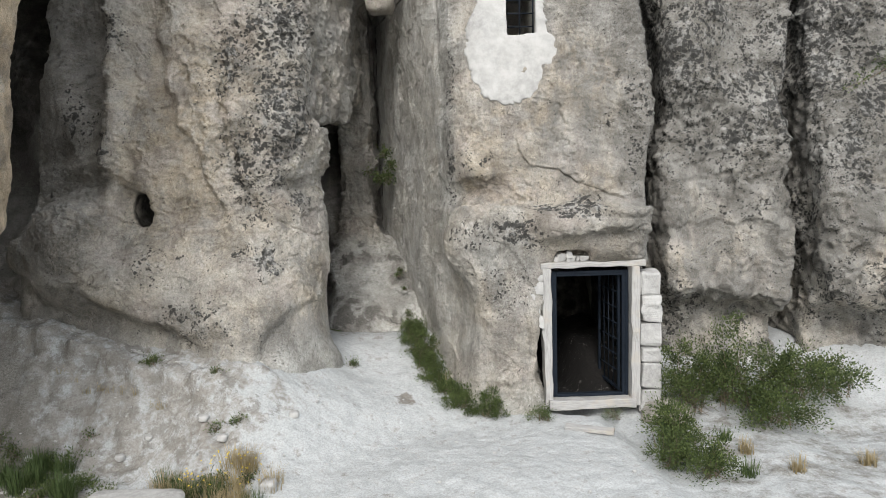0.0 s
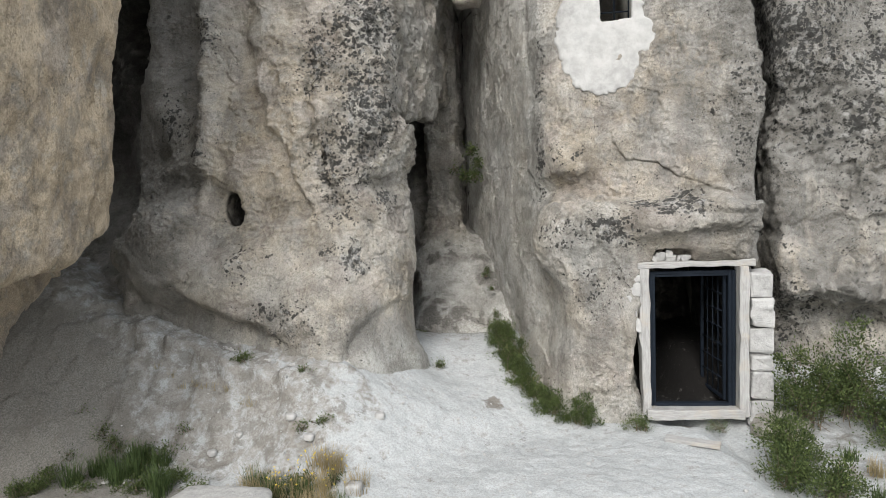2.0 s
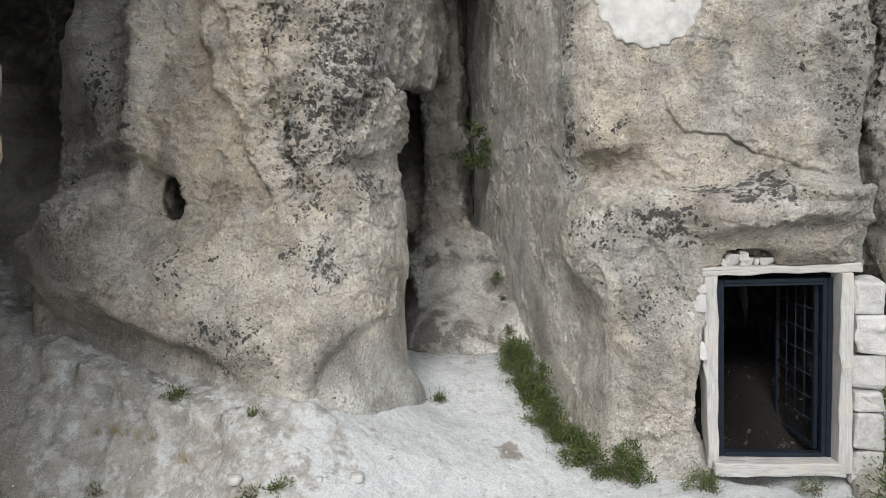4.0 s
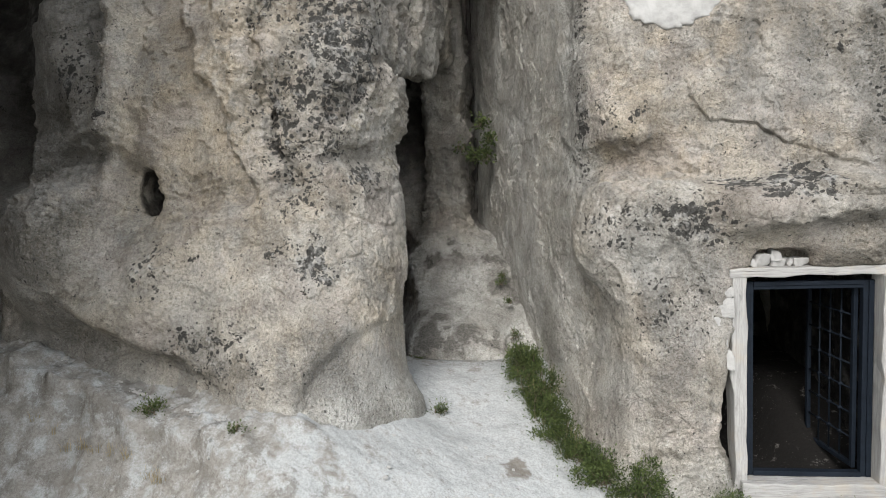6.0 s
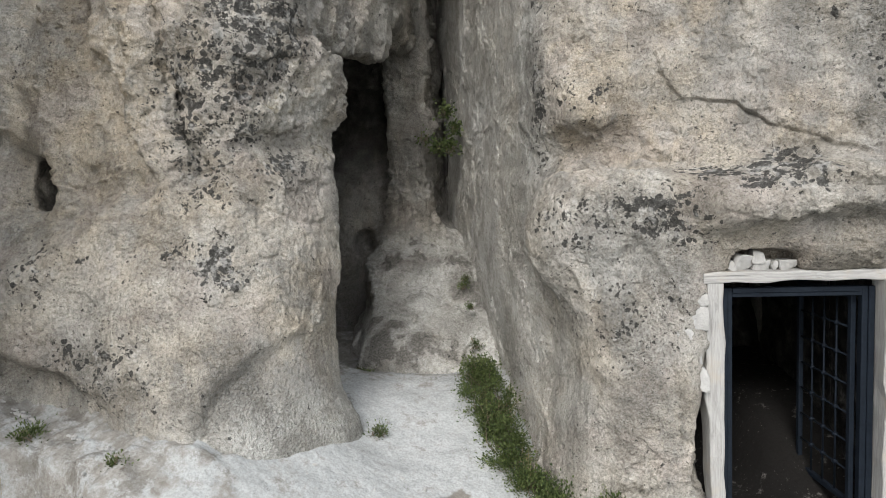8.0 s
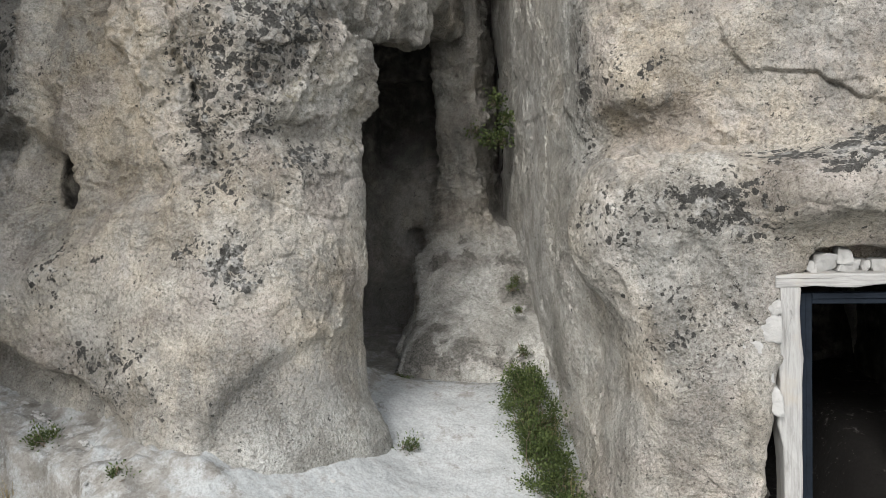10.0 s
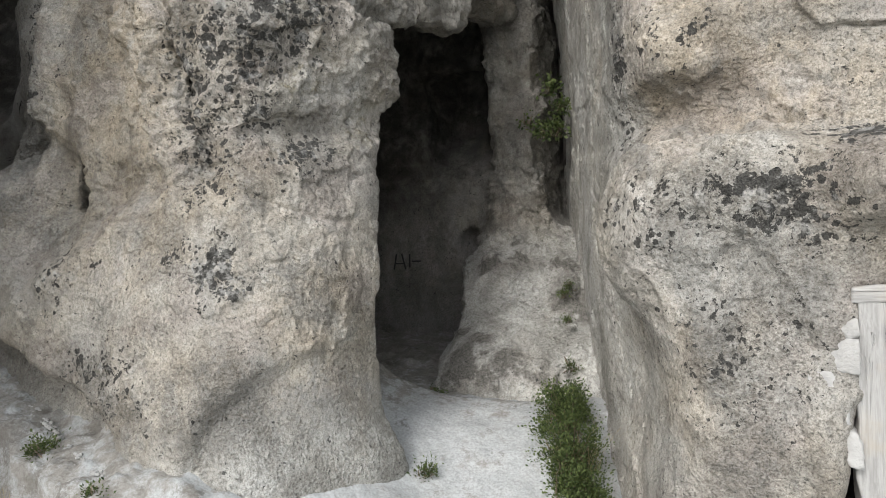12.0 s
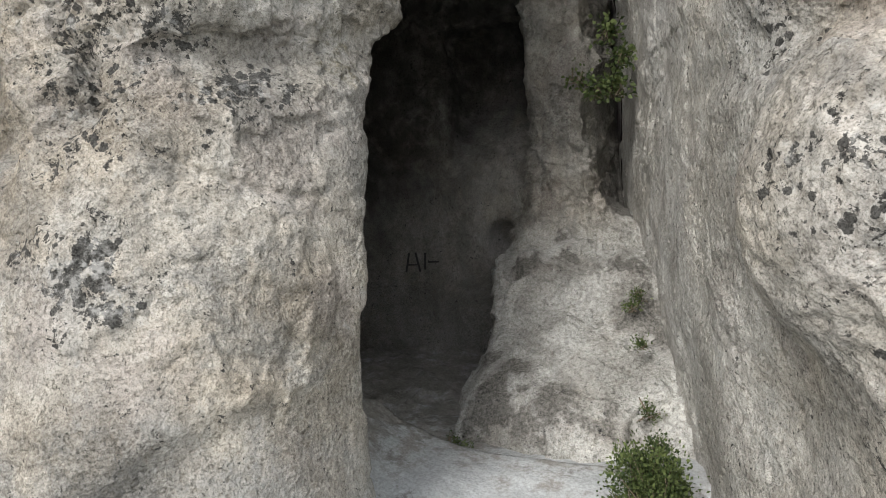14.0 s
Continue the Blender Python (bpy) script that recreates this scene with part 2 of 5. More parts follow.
WOOD, WOOD_X = timber("bleached post", (1, 1, 0.06)), timber("bleached beam", (0.06, 1, 1))
IRON = plain("painted iron", (0.013, 0.018, 0.026), 0.6, 40, 0.4, 0.15, 0.001)
IRON.node_tree.nodes["Principled BSDF"].inputs["Specular IOR Level"].default_value = 0.1
LEAF = leafy("bush leaf", (0.035, 0.06, 0.02), (0.165, 0.205, 0.07))
GRASS = leafy("green grass", (0.045, 0.075, 0.025), (0.12, 0.165, 0.06))
STRAW = leafy("dry grass", (0.30, 0.24, 0.13), (0.42, 0.35, 0.21))
TWIG = plain("grey twig", (0.19, 0.15, 0.11), 0.9, 40, 0.3)
FLOWER = plain("yellow petal", (0.65, 0.50, 0.08), 0.7, 40, 0.2)
SOOT = plain("black paint", (0.06, 0.058, 0.055), 0.9, 30, 0.3)

# ---- mesh tools ----
def hashed(i, j, k, seed):
    h = (i.astype(np.uint32) * np.uint32(374761393) + j.astype(np.uint32) * np.uint32(668265263) + k.astype(np.uint32) * np.uint32(2147483647) + np.uint32(seed * 974711 + 7)) & np.uint32(0xFFFFFFFF)
    h = (h ^ (h >> np.uint32(13))) * np.uint32(1274126177)
    h = (h ^ (h >> np.uint32(16))) * np.uint32(2246822519)
    return ((h ^ (h >> np.uint32(15))) & np.uint32(0xFFFF)).astype(np.float32) / 32767.5 - 1.0


def wave(p, scale, seed=0):
    """Smooth value noise of about -1 to 1 at points p (n, 3), with features of the given size in metres."""
    q = np.asarray(p, np.float32) / np.float32(scale) + np.float32(1000.5 + 17.3 * seed)
    i = np.floor(q)
    f = (q - i).astype(np.float32)
    f = f * f * f * (f * (f * 6 - 15) + 10)
    i = i.astype(np.int32).astype(np.uint32)
    key = [(i[:, s] * np.uint32(k), (i[:, s] + np.uint32(1)) * np.uint32(k)) for s, k in enumerate((374761393, 668265263, 2147483647))]
    salt = np.uint32((seed * 974711 + 7) & 0xFFFFFFFF)
    out = np.zeros(len(q), np.float32)
    for a in (0, 1):
        wa = f[:, 0] if a else 1 - f[:, 0]
        for b in (0, 1):
            wb = wa * (f[:, 1] if b else 1 - f[:, 1])
            kb = key[0][a] + key[1][b] + salt
            for c in (0, 1):
                h = kb + key[2][c]
                h = (h ^ (h >> np.uint32(13))) * np.uint32(1274126177)
                h = (h ^ (h >> np.uint32(16))) * np.uint32(2246822519)
                h = (h ^ (h >> np.uint32(15))) & np.uint32(0xFFFF)
                out += wb * (f[:, 2] if c else 1 - f[:, 2]) * (h.astype(np.float32) * np.float32(1 / 32767.5) - np.float32(1))
    return out


def nodules(p, scale, seed):
    """Distance to the nearest of scattered points, in cells of the given size: 0 on a nodule's top, about 0.8 between them."""
    q = np.asarray(p, np.float32) / scale + np.float32(700.5)
    i = np.floor(q).astype(np.int64)
    best = np.full(len(q), 9.0, np.float32)
    for a in (-1, 0, 1):
        for b in (-1, 0, 1):
            for c in (-1, 0, 1):
                k = (i[:, 0] + a, i[:, 1] + b, i[:, 2] + c)
                d = sum((k[s] + 0.5 + 0.4 * hashed(*k, seed + s) - q[:, s]) ** 2 for s in range(3))
                best = np.minimum(best, d)
    return np.sqrt(best)


TWIST = np.array(Euler((0.7, 0.5, 0.9)).to_matrix(), np.float32)


def layers(p, scale, count, fall=0.5, seed=0, ridged=False):
    """Several sizes of wave added up, each half the last."""
    out, amp, q = 0.0, 1.0, np.asarray(p, np.float32)
    for s in range(count):
        q = q @ TWIST
        w = wave(q, scale * 0.5**s, seed + s)
        out = out + amp * ((1 - 2 * np.abs(w)) if ridged else w)
        amp *= fall
    return out


def soft_min(a, b, k):
    h = np.clip(0.5 + 0.5 * (b - a) / k, 0, 1)
    return b + (a - b) * h - k * h * (1 - h)


def soft_max(a, b, k):
    return -soft_min(-a, -b, k)


def step(lo, hi, v):
    t = np.clip((v - lo) / (hi - lo), 0, 1)
    return t * t * (3 - 2 * t)


def bell(x, c, r):
    return np.exp(-(((x - c) / r) ** 2))


def ball(X, Y, Z, c, r):
    """About the distance to an ellipsoid."""
    q = np.sqrt(((X - c[0]) / r[0]) ** 2 + ((Y - c[1]) / r[1]) ** 2 + ((Z - c[2]) / r[2]) ** 2)
    return (q - 1) * min(r)


def slab(X, Y, Z, lo, hi, r=0.05):
    """The distance to a box with rounded edges."""
    q = [np.abs(v - (a + b) / 2) - (b - a) / 2 + r for v, a, b in zip((X, Y, Z), lo, hi)]
    far = np.sqrt(np.maximum(q[0], 0) ** 2 + np.maximum(q[1], 0) ** 2 + np.maximum(q[2], 0) ** 2)
    return far + np.minimum(np.maximum(np.maximum(q[0], q[1]), q[2]), 0) - r


def grid_of(lo, hi, h):
    ax = [np.arange(a, b + h, h, dtype=np.float32) for a, b in zip(lo, hi)]
    return ax[0][:, None, None], ax[1][None, :, None], ax[2][None, None, :]


def skin(V, lo, h):
    """The surface of the solid V < 0 on a grid as points and quads (surface nets); the solid is closed at the grid's edge."""
    V = np.pad(V.astype(np.float32), 1, constant_values=1.0)
    lo = np.array(lo, np.float32) - h
    s = V < 0
    nx, ny, nz = V.shape
    cut = lambda A, a, b, c: A[a : nx - 1 + a, b : ny - 1 + b, c : nz - 1 + c]
    corners = [(a, b, c) for a in (0, 1) for b in (0, 1) for c in (0, 1)]
    total = sum(cut(s, *k).astype(np.int8) for k in corners)
    act = (total > 0) & (total < 8)
    cell = np.argwhere(act)
    number = np.full(act.shape, -1, np.int32)
    number[act] = np.arange(len(cell))
    vals = {k: V[cell[:, 0] + k[0], cell[:, 1] + k[1], cell[:, 2] + k[2]] for k in corners}
    acc, cnt = np.zeros((len(cell), 3), np.float32), np.zeros(len(cell), np.float32)
    for a in corners:
        for axis in range(3):
            if a[axis] == 0:
                b = tuple(1 if i == axis else a[i] for i in range(3))
                va, vb = vals[a], vals[b]
                m = (va < 0) != (vb < 0)
                t = np.where(m, va / np.where(va == vb, 1, va - vb), 0)
                p = np.repeat(np.array([a], np.float32), len(cell), 0)
                p[:, axis] += t
                acc += p * m[:, None]
                cnt += m
    pts = lo + h * (cell + acc / cnt[:, None])
    quads = []
    for axis in range(3):
        u, v = (axis + 1) % 3, (axis + 2) % 3
        size = [nx, ny, nz]
        a_sl = [slice(None)] * 3
        b_sl = [slice(None)] * 3
        a_sl[axis], b_sl[axis] = slice(0, size[axis] - 1), slice(1, size[axis])
        sa, sb = s[tuple(a_sl)], s[tuple(b_sl)]
        e = np.argwhere(sa != sb)
        inside = sa[e[:, 0], e[:, 1], e[:, 2]]
        q = []
        for du, dv in ((-1, -1), (0, -1), (0, 0), (-1, 0)):
            c = e.copy()
            c[:, u] += du
            c[:, v] += dv
            q.append(number[c[:, 0], c[:, 1], c[:, 2]])
        q = np.stack(q, 1)
        q[~inside] = q[~inside][:, ::-1]
        quads.append(q)
    return pts, np.concatenate(quads)


def relax(p, q, times, weight=0.5):
    a, b = np.concatenate([q[:, i] for i in range(4)]), np.concatenate([q[:, (i + 1) % 4] for i in range(4)])
    n = np.maximum(np.bincount(a, minlength=len(p)), 1)
    for _ in range(times):
        m = np.stack([np.bincount(a, weights=p[b, i], minlength=len(p)) for i in range(3)], 1) / n[:, None]
        p = (p + weight * (m - p)).astype(np.float32)
    return p


def split(p, q):
    """Each quad becomes four."""
    n = len(p)
    a, b = q, np.roll(q, -1, 1)
    key = np.minimum(a, b).astype(np.int64) * n + np.maximum(a, b)
    uniq, inv = np.unique(key, return_inverse=True)
    inv = inv.reshape(q.shape) + n
    mids = 0.5 * (p[uniq // n] + p[uniq % n])
    faces = p[q].mean(1)
    f = np.arange(len(q)) + n + len(uniq)
    out = [np.stack([q[:, i], inv[:, i], f, inv[:, i - 1]], 1) for i in range(4)]
    return np.concatenate([p, mids, faces]).astype(np.float32), np.concatenate(out)


def normals(p, q):
    f = np.cross(p[q[:, 2]] - p[q[:, 0]], p[q[:, 3]] - p[q[:, 1]])
    out = np.stack([sum(np.bincount(q[:, i], weights=f[:, c], minlength=len(p)) for i in range(4)) for c in range(3)], 1)
    return (out / np.maximum(np.linalg.norm(out, axis=1), 1e-9)[:, None]).astype(np.float32)


def to_mesh(name, p, q, mat, fields=None, smooth=True):
    me = bpy.data.meshes.new(name)
    w = q.shape[1]
    me.vertices.add(len(p))
    me.vertices.foreach_set("co", np.ascontiguousarray(p, np.float32).ravel())
    me.loops.add(w * len(q))
    me.loops.foreach_set("vertex_index", np.ascontiguousarray(q, np.int32).ravel())
    me.polygons.add(len(q))
    me.polygons.foreach_set("loop_start", np.arange(0, w * len(q), w, dtype=np.int32))
    me.update(calc_edges=True)
    if smooth:
        me.polygons.foreach_set("use_smooth", np.ones(len(q), bool))
    for key, value in (fields or {}).items():
        me.attributes.new(key, "FLOAT", "POINT").data.foreach_set("value", np.ascontiguousarray(value, np.float32))
    me.materials.append(mat)
    return me


STIRRED = {}


def stirred(p):
    """Points p pushed about by noise, kept for the next call with the same points."""
    if STIRRED.get("p") is not p:
        STIRRED["p"] = p
        STIRRED["q"] = p + 0.10 * np.stack([layers(p, 0.35, 3, 0.6, s) for s in (201, 211, 221)], 1)
    return STIRRED["q"]


def zones(p, spots):
    """The greatest of some soft blobs (x, y, z, radius, height of the blob over its width, strength) at points p."""
    out = np.zeros(len(p), np.float32)
    p = stirred(p)
    for x, y, z, r, tall, s in spots:
        d = np.sqrt((p[:, 0] - x) ** 2 + (p[:, 1] - y) ** 2 + ((p[:, 2] - z) / tall) ** 2) / r
        out = np.maximum(out, s * (1 - step(0.2, 1.2, d)))
    return out


def rock(name, V, lo, h, mat, seen, rough, fields, fine=2, dim=None):
    """A rock from its solid: refined inside the box seen (less so where dim(c) holds), then roughened by rough(p, n)."""
    p, q = skin(V, lo, h)
    p = relax(p, q, 2)
    c = p[q].mean(1)
    near = np.all((c > np.array(seen[0])) & (c < np.array(seen[1])), axis=1)
    half = near & dim(c) if dim else np.zeros(len(q), bool)
    points, quads, ways, total = [], [], [], 0
    for chosen, times in ((near & ~half, fine), (half, fine - 1), (~near, 0)):
        if not chosen.any():
            continue
        used, inv = np.unique(q[chosen], return_inverse=True)
        pn, qn = p[used], inv.reshape(-1, 4)
        for i in range(times):
            pn, qn = split(pn, qn)
            if i == 0 and times > 1:
                pn = relax(pn, qn, 1)
        n = normals(pn, qn)
        if times:
            pn = pn + n * rough(pn, n)[:, None]
        points.append(pn), quads.append(qn + total), ways.append(n)
        total += len(pn)
    p2 = np.concatenate(points).astype(np.float32)
    return new(name, to_mesh(name, p2, np.concatenate(quads), mat, fields(p2, np.concatenate(ways))))


def part(name, bm, mat, parent, label=""):
    me = bpy.data.meshes.new(name)
    bm.to_mesh(me)
    bm.free()
    me.materials.append(mat)
    ob = new(name, me)
    ob.parent = parent
    return tagged(ob, label) if label else ob


def empty(name, x, y, z, label, category, group="", kind=""):
    ob = new(name)
    ob.location = (x, y, z)
    ob.empty_display_size = 0.1
    return tagged(ob, label, category, group, kind)


def hewn(lo, hi, r=0.01, wobble=0.008, cuts=2, seed=0):
    """A bmesh block between two corners, its edges rounded and its faces uneven."""
    bm = bmesh.new()
    bmesh.ops.create_cube(bm, size=1)
    size = [b - a for a, b in zip(lo, hi)]
    for v in bm.verts:
        v.co = Vector([a + s * (c + 0.5) for a, s, c in zip(lo, size, v.co)])
    longest = max(range(3), key=lambda i: size[i])
    if r:
        bmesh.ops.bevel(bm, geom=bm.edges[:], offset=r, segments=2, profile=0.5, affect="EDGES")
    if cuts:
        longs = [e for e in bm.edges if abs((e.verts[0].co - e.verts[1].co)[longest]) > 0.5 * size[longest]]
        bmesh.ops.subdivide_edges(bm, edges=longs, cuts=cuts * 4, use_grid_fill=True)
    for v in bm.verts:
        o = Vector((seed * 3.7, seed * 1.9, seed * 5.3))
        v.co += wobble * Vector((noise.noise(v.co * 6 + o), noise.noise(v.co * 6 + o + Vector((9, 0, 0))), noise.noise(v.co * 6 + o + Vector((0, 9, 0)))))
    for f in bm.faces:
        f.smooth = False
    return bm


def lump(r, seed=0, level=3, rough=0.25, flat=None):
    """A bmesh stone: a ball pushed in and out, with half sizes r."""
    bm = bmesh.new()
    bmesh.ops.create_icosphere(bm, subdivisions=level, radius=1)
    o = Vector((seed * 4.1, seed * 2.3, seed * 7.7))
    for v in bm.verts:
        d = v.co.normalized()
        k = 1 + rough * noise.noise(d * 1.3 + o) + 0.4 * rough * noise.noise(d * 3.5 + o)
        m = max(abs(d.x), abs(d.y), abs(d.z))
        d = d.lerp(d / m * 0.85, 0.55)
        v.co = Vector((d.x * r[0], d.y * r[1], d.z * r[2])) * k
    for f in bm.faces:
        f.smooth = True
    return bm

# ---- the cliff: rock masses with clefts between them ----
def crags(p, scale, count, seed):
    """Sharp ridges between smooth hollows, about 0 to 1.5."""
    out, weight, amp, q = 0.0, 1.0, 1.0, np.asarray(p, np.float32)
    for s in range(count):
        q = q @ TWIST
        v = (1 - np.abs(wave(q, scale * 0.5**s, seed + s))) ** 2 * weight
        weight = np.clip(v * 1.6, 0, 1)
        out = out + amp * v
        amp *= 0.6
    return out


def relief(p, n, seed, big=1.0, small=1.0):
    """Weathered relief in metres: broad swells, crags, strata, knobs and pits."""
    a = layers(p, 0.8, 2, 0.5, seed)
    w = p + 0.05 * np.stack([wave(p, 0.25, seed + s) for s in (3, 4, 6)], 1)
    c = crags(w, 0.32, 5, seed + 5)
    b = layers(w, 0.12, 3, 0.7, seed + 9)
    pit = step(0.40, 0.58, wave(w, 0.085, seed + 13)) + 0.6 * step(0.4, 0.6, wave(p, 0.05, seed + 14))
    bed = p[:, 2] * 7 + p[:, 0] * 1.5 + 1.2 * wave(p, 0.5, seed + 16)
    bed = np.abs(bed - np.floor(bed) - 0.5) * 2
    jag = 0.22 * wave(p, 0.11, seed + 24) + 0.12 * wave(p, 0.05, seed + 25)
    flake = 0.030 * step(-0.05, 0.05, wave(w, 0.5, seed + 21) + jag) + 0.012 * step(-0.05, 0.05, wave(w, 0.21, seed + 22)) * step(-0.1, 0.1, wave(p, 0.7, seed + 23))
    patchy = 0.22 + 0.78 * step(-0.25, 0.3, wave(p, 0.8, seed + 15) + 0.4 * wave(p, 0.3, seed + 17))
    return 0.045 * big * a + small * (flake - 0.016 + patchy * (0.034 * (c - 0.7) - 0.014 * pit) + (0.003 + 0.009 * patchy) * b + 0.006 * patchy * layers(p, 0.045, 2, 0.7, seed + 18) + 0.008 * (bed - 0.5) * (1 - 0.5 * patchy))


def left_cliff():
    lo, hi, h = (-10.0, 7.7, -0.6), (-0.9, 16.0, 9.0), 0.05
    X, Y, Z = grid_of(lo, hi, h)
    # front face: leans back with height, hollow to the left, rounded towards the cleft
    front = np.interp(Z, [-1, 0.9, 1.4, 2.4, 3.0, 3.6, 4.4, 5.2, 6.0, 9.0], [8.45, 8.45, 8.58, 8.85, 9.05, 9.2, 9.28, 9.6, 9.95, 10.7])
    front = front + 0.45 * step(-4.7, -5.15, X) * step(2.8, 3.5, Z) + 0.15 * step(-4.6, -5.6, X) + 0.6 * step(-5.9, -6.6, X) + 1.1 * step(-6.15, -6.7, X) * step(2.1, 2.9, Z) + 0.16 * bell(np.sqrt((X + 5.2) ** 2 + 0.8 * (Z - 2.6) ** 2), 1.0, 0.13) * step(2.6, 3.1, Z)
    front = front + 0.9 * np.maximum(0, (X + 2.62) / 0.87) ** 2 + 0.35 * bell(X, -1.8, 0.4) * bell(Z, 3.75, 0.35)
    # knobs and hollows that catch the eye on the face
    front = front - 0.10 * bell(X, -2.15, 0.3) * bell(Z, 4.15, 0.28) - 0.08 * bell(X, -3.0, 0.5) * bell(Z, 2.1, 0.6)
    front = front + 0.12 * bell(X, -3.75, 0.28) * bell(Z, 3.15, 0.3) + 0.26 * bell(X, -2.1, 0.42) * step(3.66, 3.56, Z - 0.15 * (X + 2.2)) * step(3.15, 3.5, Z - 0.15 * (X + 2.2)) - 0.10 * bell(X, -2.1, 0.5) * bell(Z, 3.78 + 0.1 * (X + 2.2), 0.14) - 0.12 * bell(X, -4.75, 0.3) * step(3.6, 4.6, Z)
    front = front - 0.13 * step(-4.6, -4.9, X) * step(3.4, 3.9, Z) * (np.sin(4.6 * X + 1.7 * Z) + 0.6 * np.sin(2.9 * Z - 3.1 * X))
    # the smooth warm panel, sunk behind a broken edge that slants down to the right and ends in a crescent
    edge = X - np.interp(Z, [2.9, 3.1, 3.3, 3.7, 4.3, 5.0, 6.0], [-3.02, -2.98, -3.15, -3.30, -3.62, -3.9, -4.1]) + 0.05 * np.sin(9 * Z)
    front = front + 0.13 * step(0.03, -0.05, edge) * step(2.85, 3.15, Z - 0.5 * np.minimum(edge + 0.3, 0)) * step(-4.9, -4.4, X) - 0.08 * bell(edge, 0.14, 0.13) * step(3.0, 3.4, Z)
    # a second, fainter edge higher up and the deep black groove beside the lichen field
    front = front - 0.09 * step(-0.03, 0.05, X + 3.25 + 0.35 * (Z - 4.0) + 0.05 * np.sin(7 * Z)) * step(3.9, 4.3, Z)
    groove = X - np.interp(Z, [3.1, 3.35, 3.55, 4.15, 4.55, 6.0], [-2.62, -2.73, -2.80, -2.94, -3.06, -3.3]) + 0.04 * np.sin(11 * Z)
    front = front + 0.17 * bell(groove, 0, 0.075) * step(3.0, 3.3, Z) * step(6.2, 4.8, Z)
    # undercut along a line that climbs to the left, above the bank
    line = 1.18 + 0.36 * np.clip(-3.0 - X, -0.5, 4)
    front = front + 0.36 * step(line + 0.22, line - 0.05, Z) * step(-2.9, -3.9, X)
    # the shallow arched recess at the foot, crisp along its left edge
    arch = np.sqrt(((X + 1.72) / 0.87) ** 2 + ((Z - 0.95) / 0.93) ** 2)
    front = front + 0.12 * step(1.02, 0.95, arch) * (0.45 + 0.55 * step(0.85, 1.35, Z)) * step(-1.4, -1.8, X)
    V = (front - Y) * 0.93
    # flank towards the cleft: waist, foot that spreads, head that reaches over the cave's mouth
    side = -1.74 + 0.16 * step(1.25, 0.75, Z) * step(10.8, 9.6, Y) + 0.05 * np.sin(2.6 * Z + 0.7) - 0.10 * bell(Z, 3.3, 0.5) + 0.0 * Y
    head = np.minimum(np.maximum(-1.99 + 0.31 * (Y - 10.6), -1.99), -1.58 + 0.04 * np.sin(3 * Z))
    side = side + (head - side) * step(4.38, 4.46, Z)
    # from about 7 m up an unseen roof is added to darken the cleft
    side = side + 1.5 * step(6.95, 7.25, Z) * step(11.0, 11.6, Y)
    V = soft_max(V, X - side, 0.28 - 0.18 * step(4.2, 4.5, Z))
    # the boulder that bulges out of the foot on the left
    V = soft_min(V, ball(X, Y, Z, (-5.2, 9.62, 2.55), (0.86, 0.84, 0.98)), 0.05)
    # cave: chamber and mouth
    cave = slab(X, Y, Z, (-4.9, 10.65, 0.2), (-1.9, 14.0, 4.75), 0.5)
    cave = soft_min(cave, slab(X, Y - np.interp(Z, [1.0, 2.5, 3.1, 3.8, 4.4], [0.02, 0.0, 0.2, 0.7, 0.7]), Z - 0.14 * np.clip(Y - 10.6, 0, 1.4), (-3.2, 9.98, 0.2), (-0.4, 13.9, 4.43), 0.08), 0.10)
    cave = np.minimum(cave, slab(X, Y, Z, (-1.60, 11.9, 4.2), (0.0, 16.5, 4.86), 0.06))
    cave = np.minimum(cave, slab(X, Y, Z, (-1.42, 11.9, 0.0), (0.5, 16.5, 7.1), 0.08))
    cave = np.minimum(cave, slab(X, Y, Z, (-2.5, 11.95, 4.0), (-1.3, 13.8, 5.06), 0.15))
    cave = soft_min(cave, slab(X, Y, Z, (-4.6, 12.0, 0.5), (-2.1, 14.0, 6.3), 0.4), 0.1)
    V = soft_max(V, -cave, 0.07)
    V = soft_max(V, -ball(X, Y, Z, (-2.6, 14.0, 2.2), (0.2, 0.4, 0.24)), 0.05)
    # the small round opening and its dish
    V = soft_max(V, -ball(X, Y, Z, (-4.24, 9.8, 3.2), (0.19, 0.85, 0.27)), 0.02)
    V = soft_max(V, -ball(X, Y, Z, (-4.40, 8.98, 3.3), (0.30, 0.42, 0.36)), 0.08)
    seen = ((-8.2, 7.0, 0.2), (0.0, 15.0, 6.9))

    def rough(p, n):
        inside = step(10.5, 10.9, p[:, 1]) * step(4.6, 4.4, p[:, 2])
        tame = 1 - 0.6 * inside
        tame = tame * (1 - 0.65 * step(1.9, 1.6, p[:, 2]) * step(-3.0, -2.65, p[:, 0]) * step(10.2, 9.6, p[:, 1]))
        k = relief(p, n, 11, 1.0, 1.0) * tame * (0.62 + 0.5 * step(2.7, 3.6, p[:, 2] - 0.15 * (p[:, 0] + 2.2)))
        knob = step(3.1, 3.7, p[:, 2] - 0.25 * (p[:, 0] + 2.2)) * step(-3.9, -2.9, p[:, 0] + 0.3 * wave(p, 0.5, 33)) * (1 - inside)
        at = np.nonzero(knob > 0.05)[0]
        q = p[at] + 0.03 * np.stack([wave(p[at], 0.05, s) for s in (34, 35, 36)], 1)
        k[at] += knob[at] * (0.026 * (0.45 - nodules(q, 0.06, 38)) + 0.04 * (crags(p[at], 0.22, 3, 39) - 0.7))
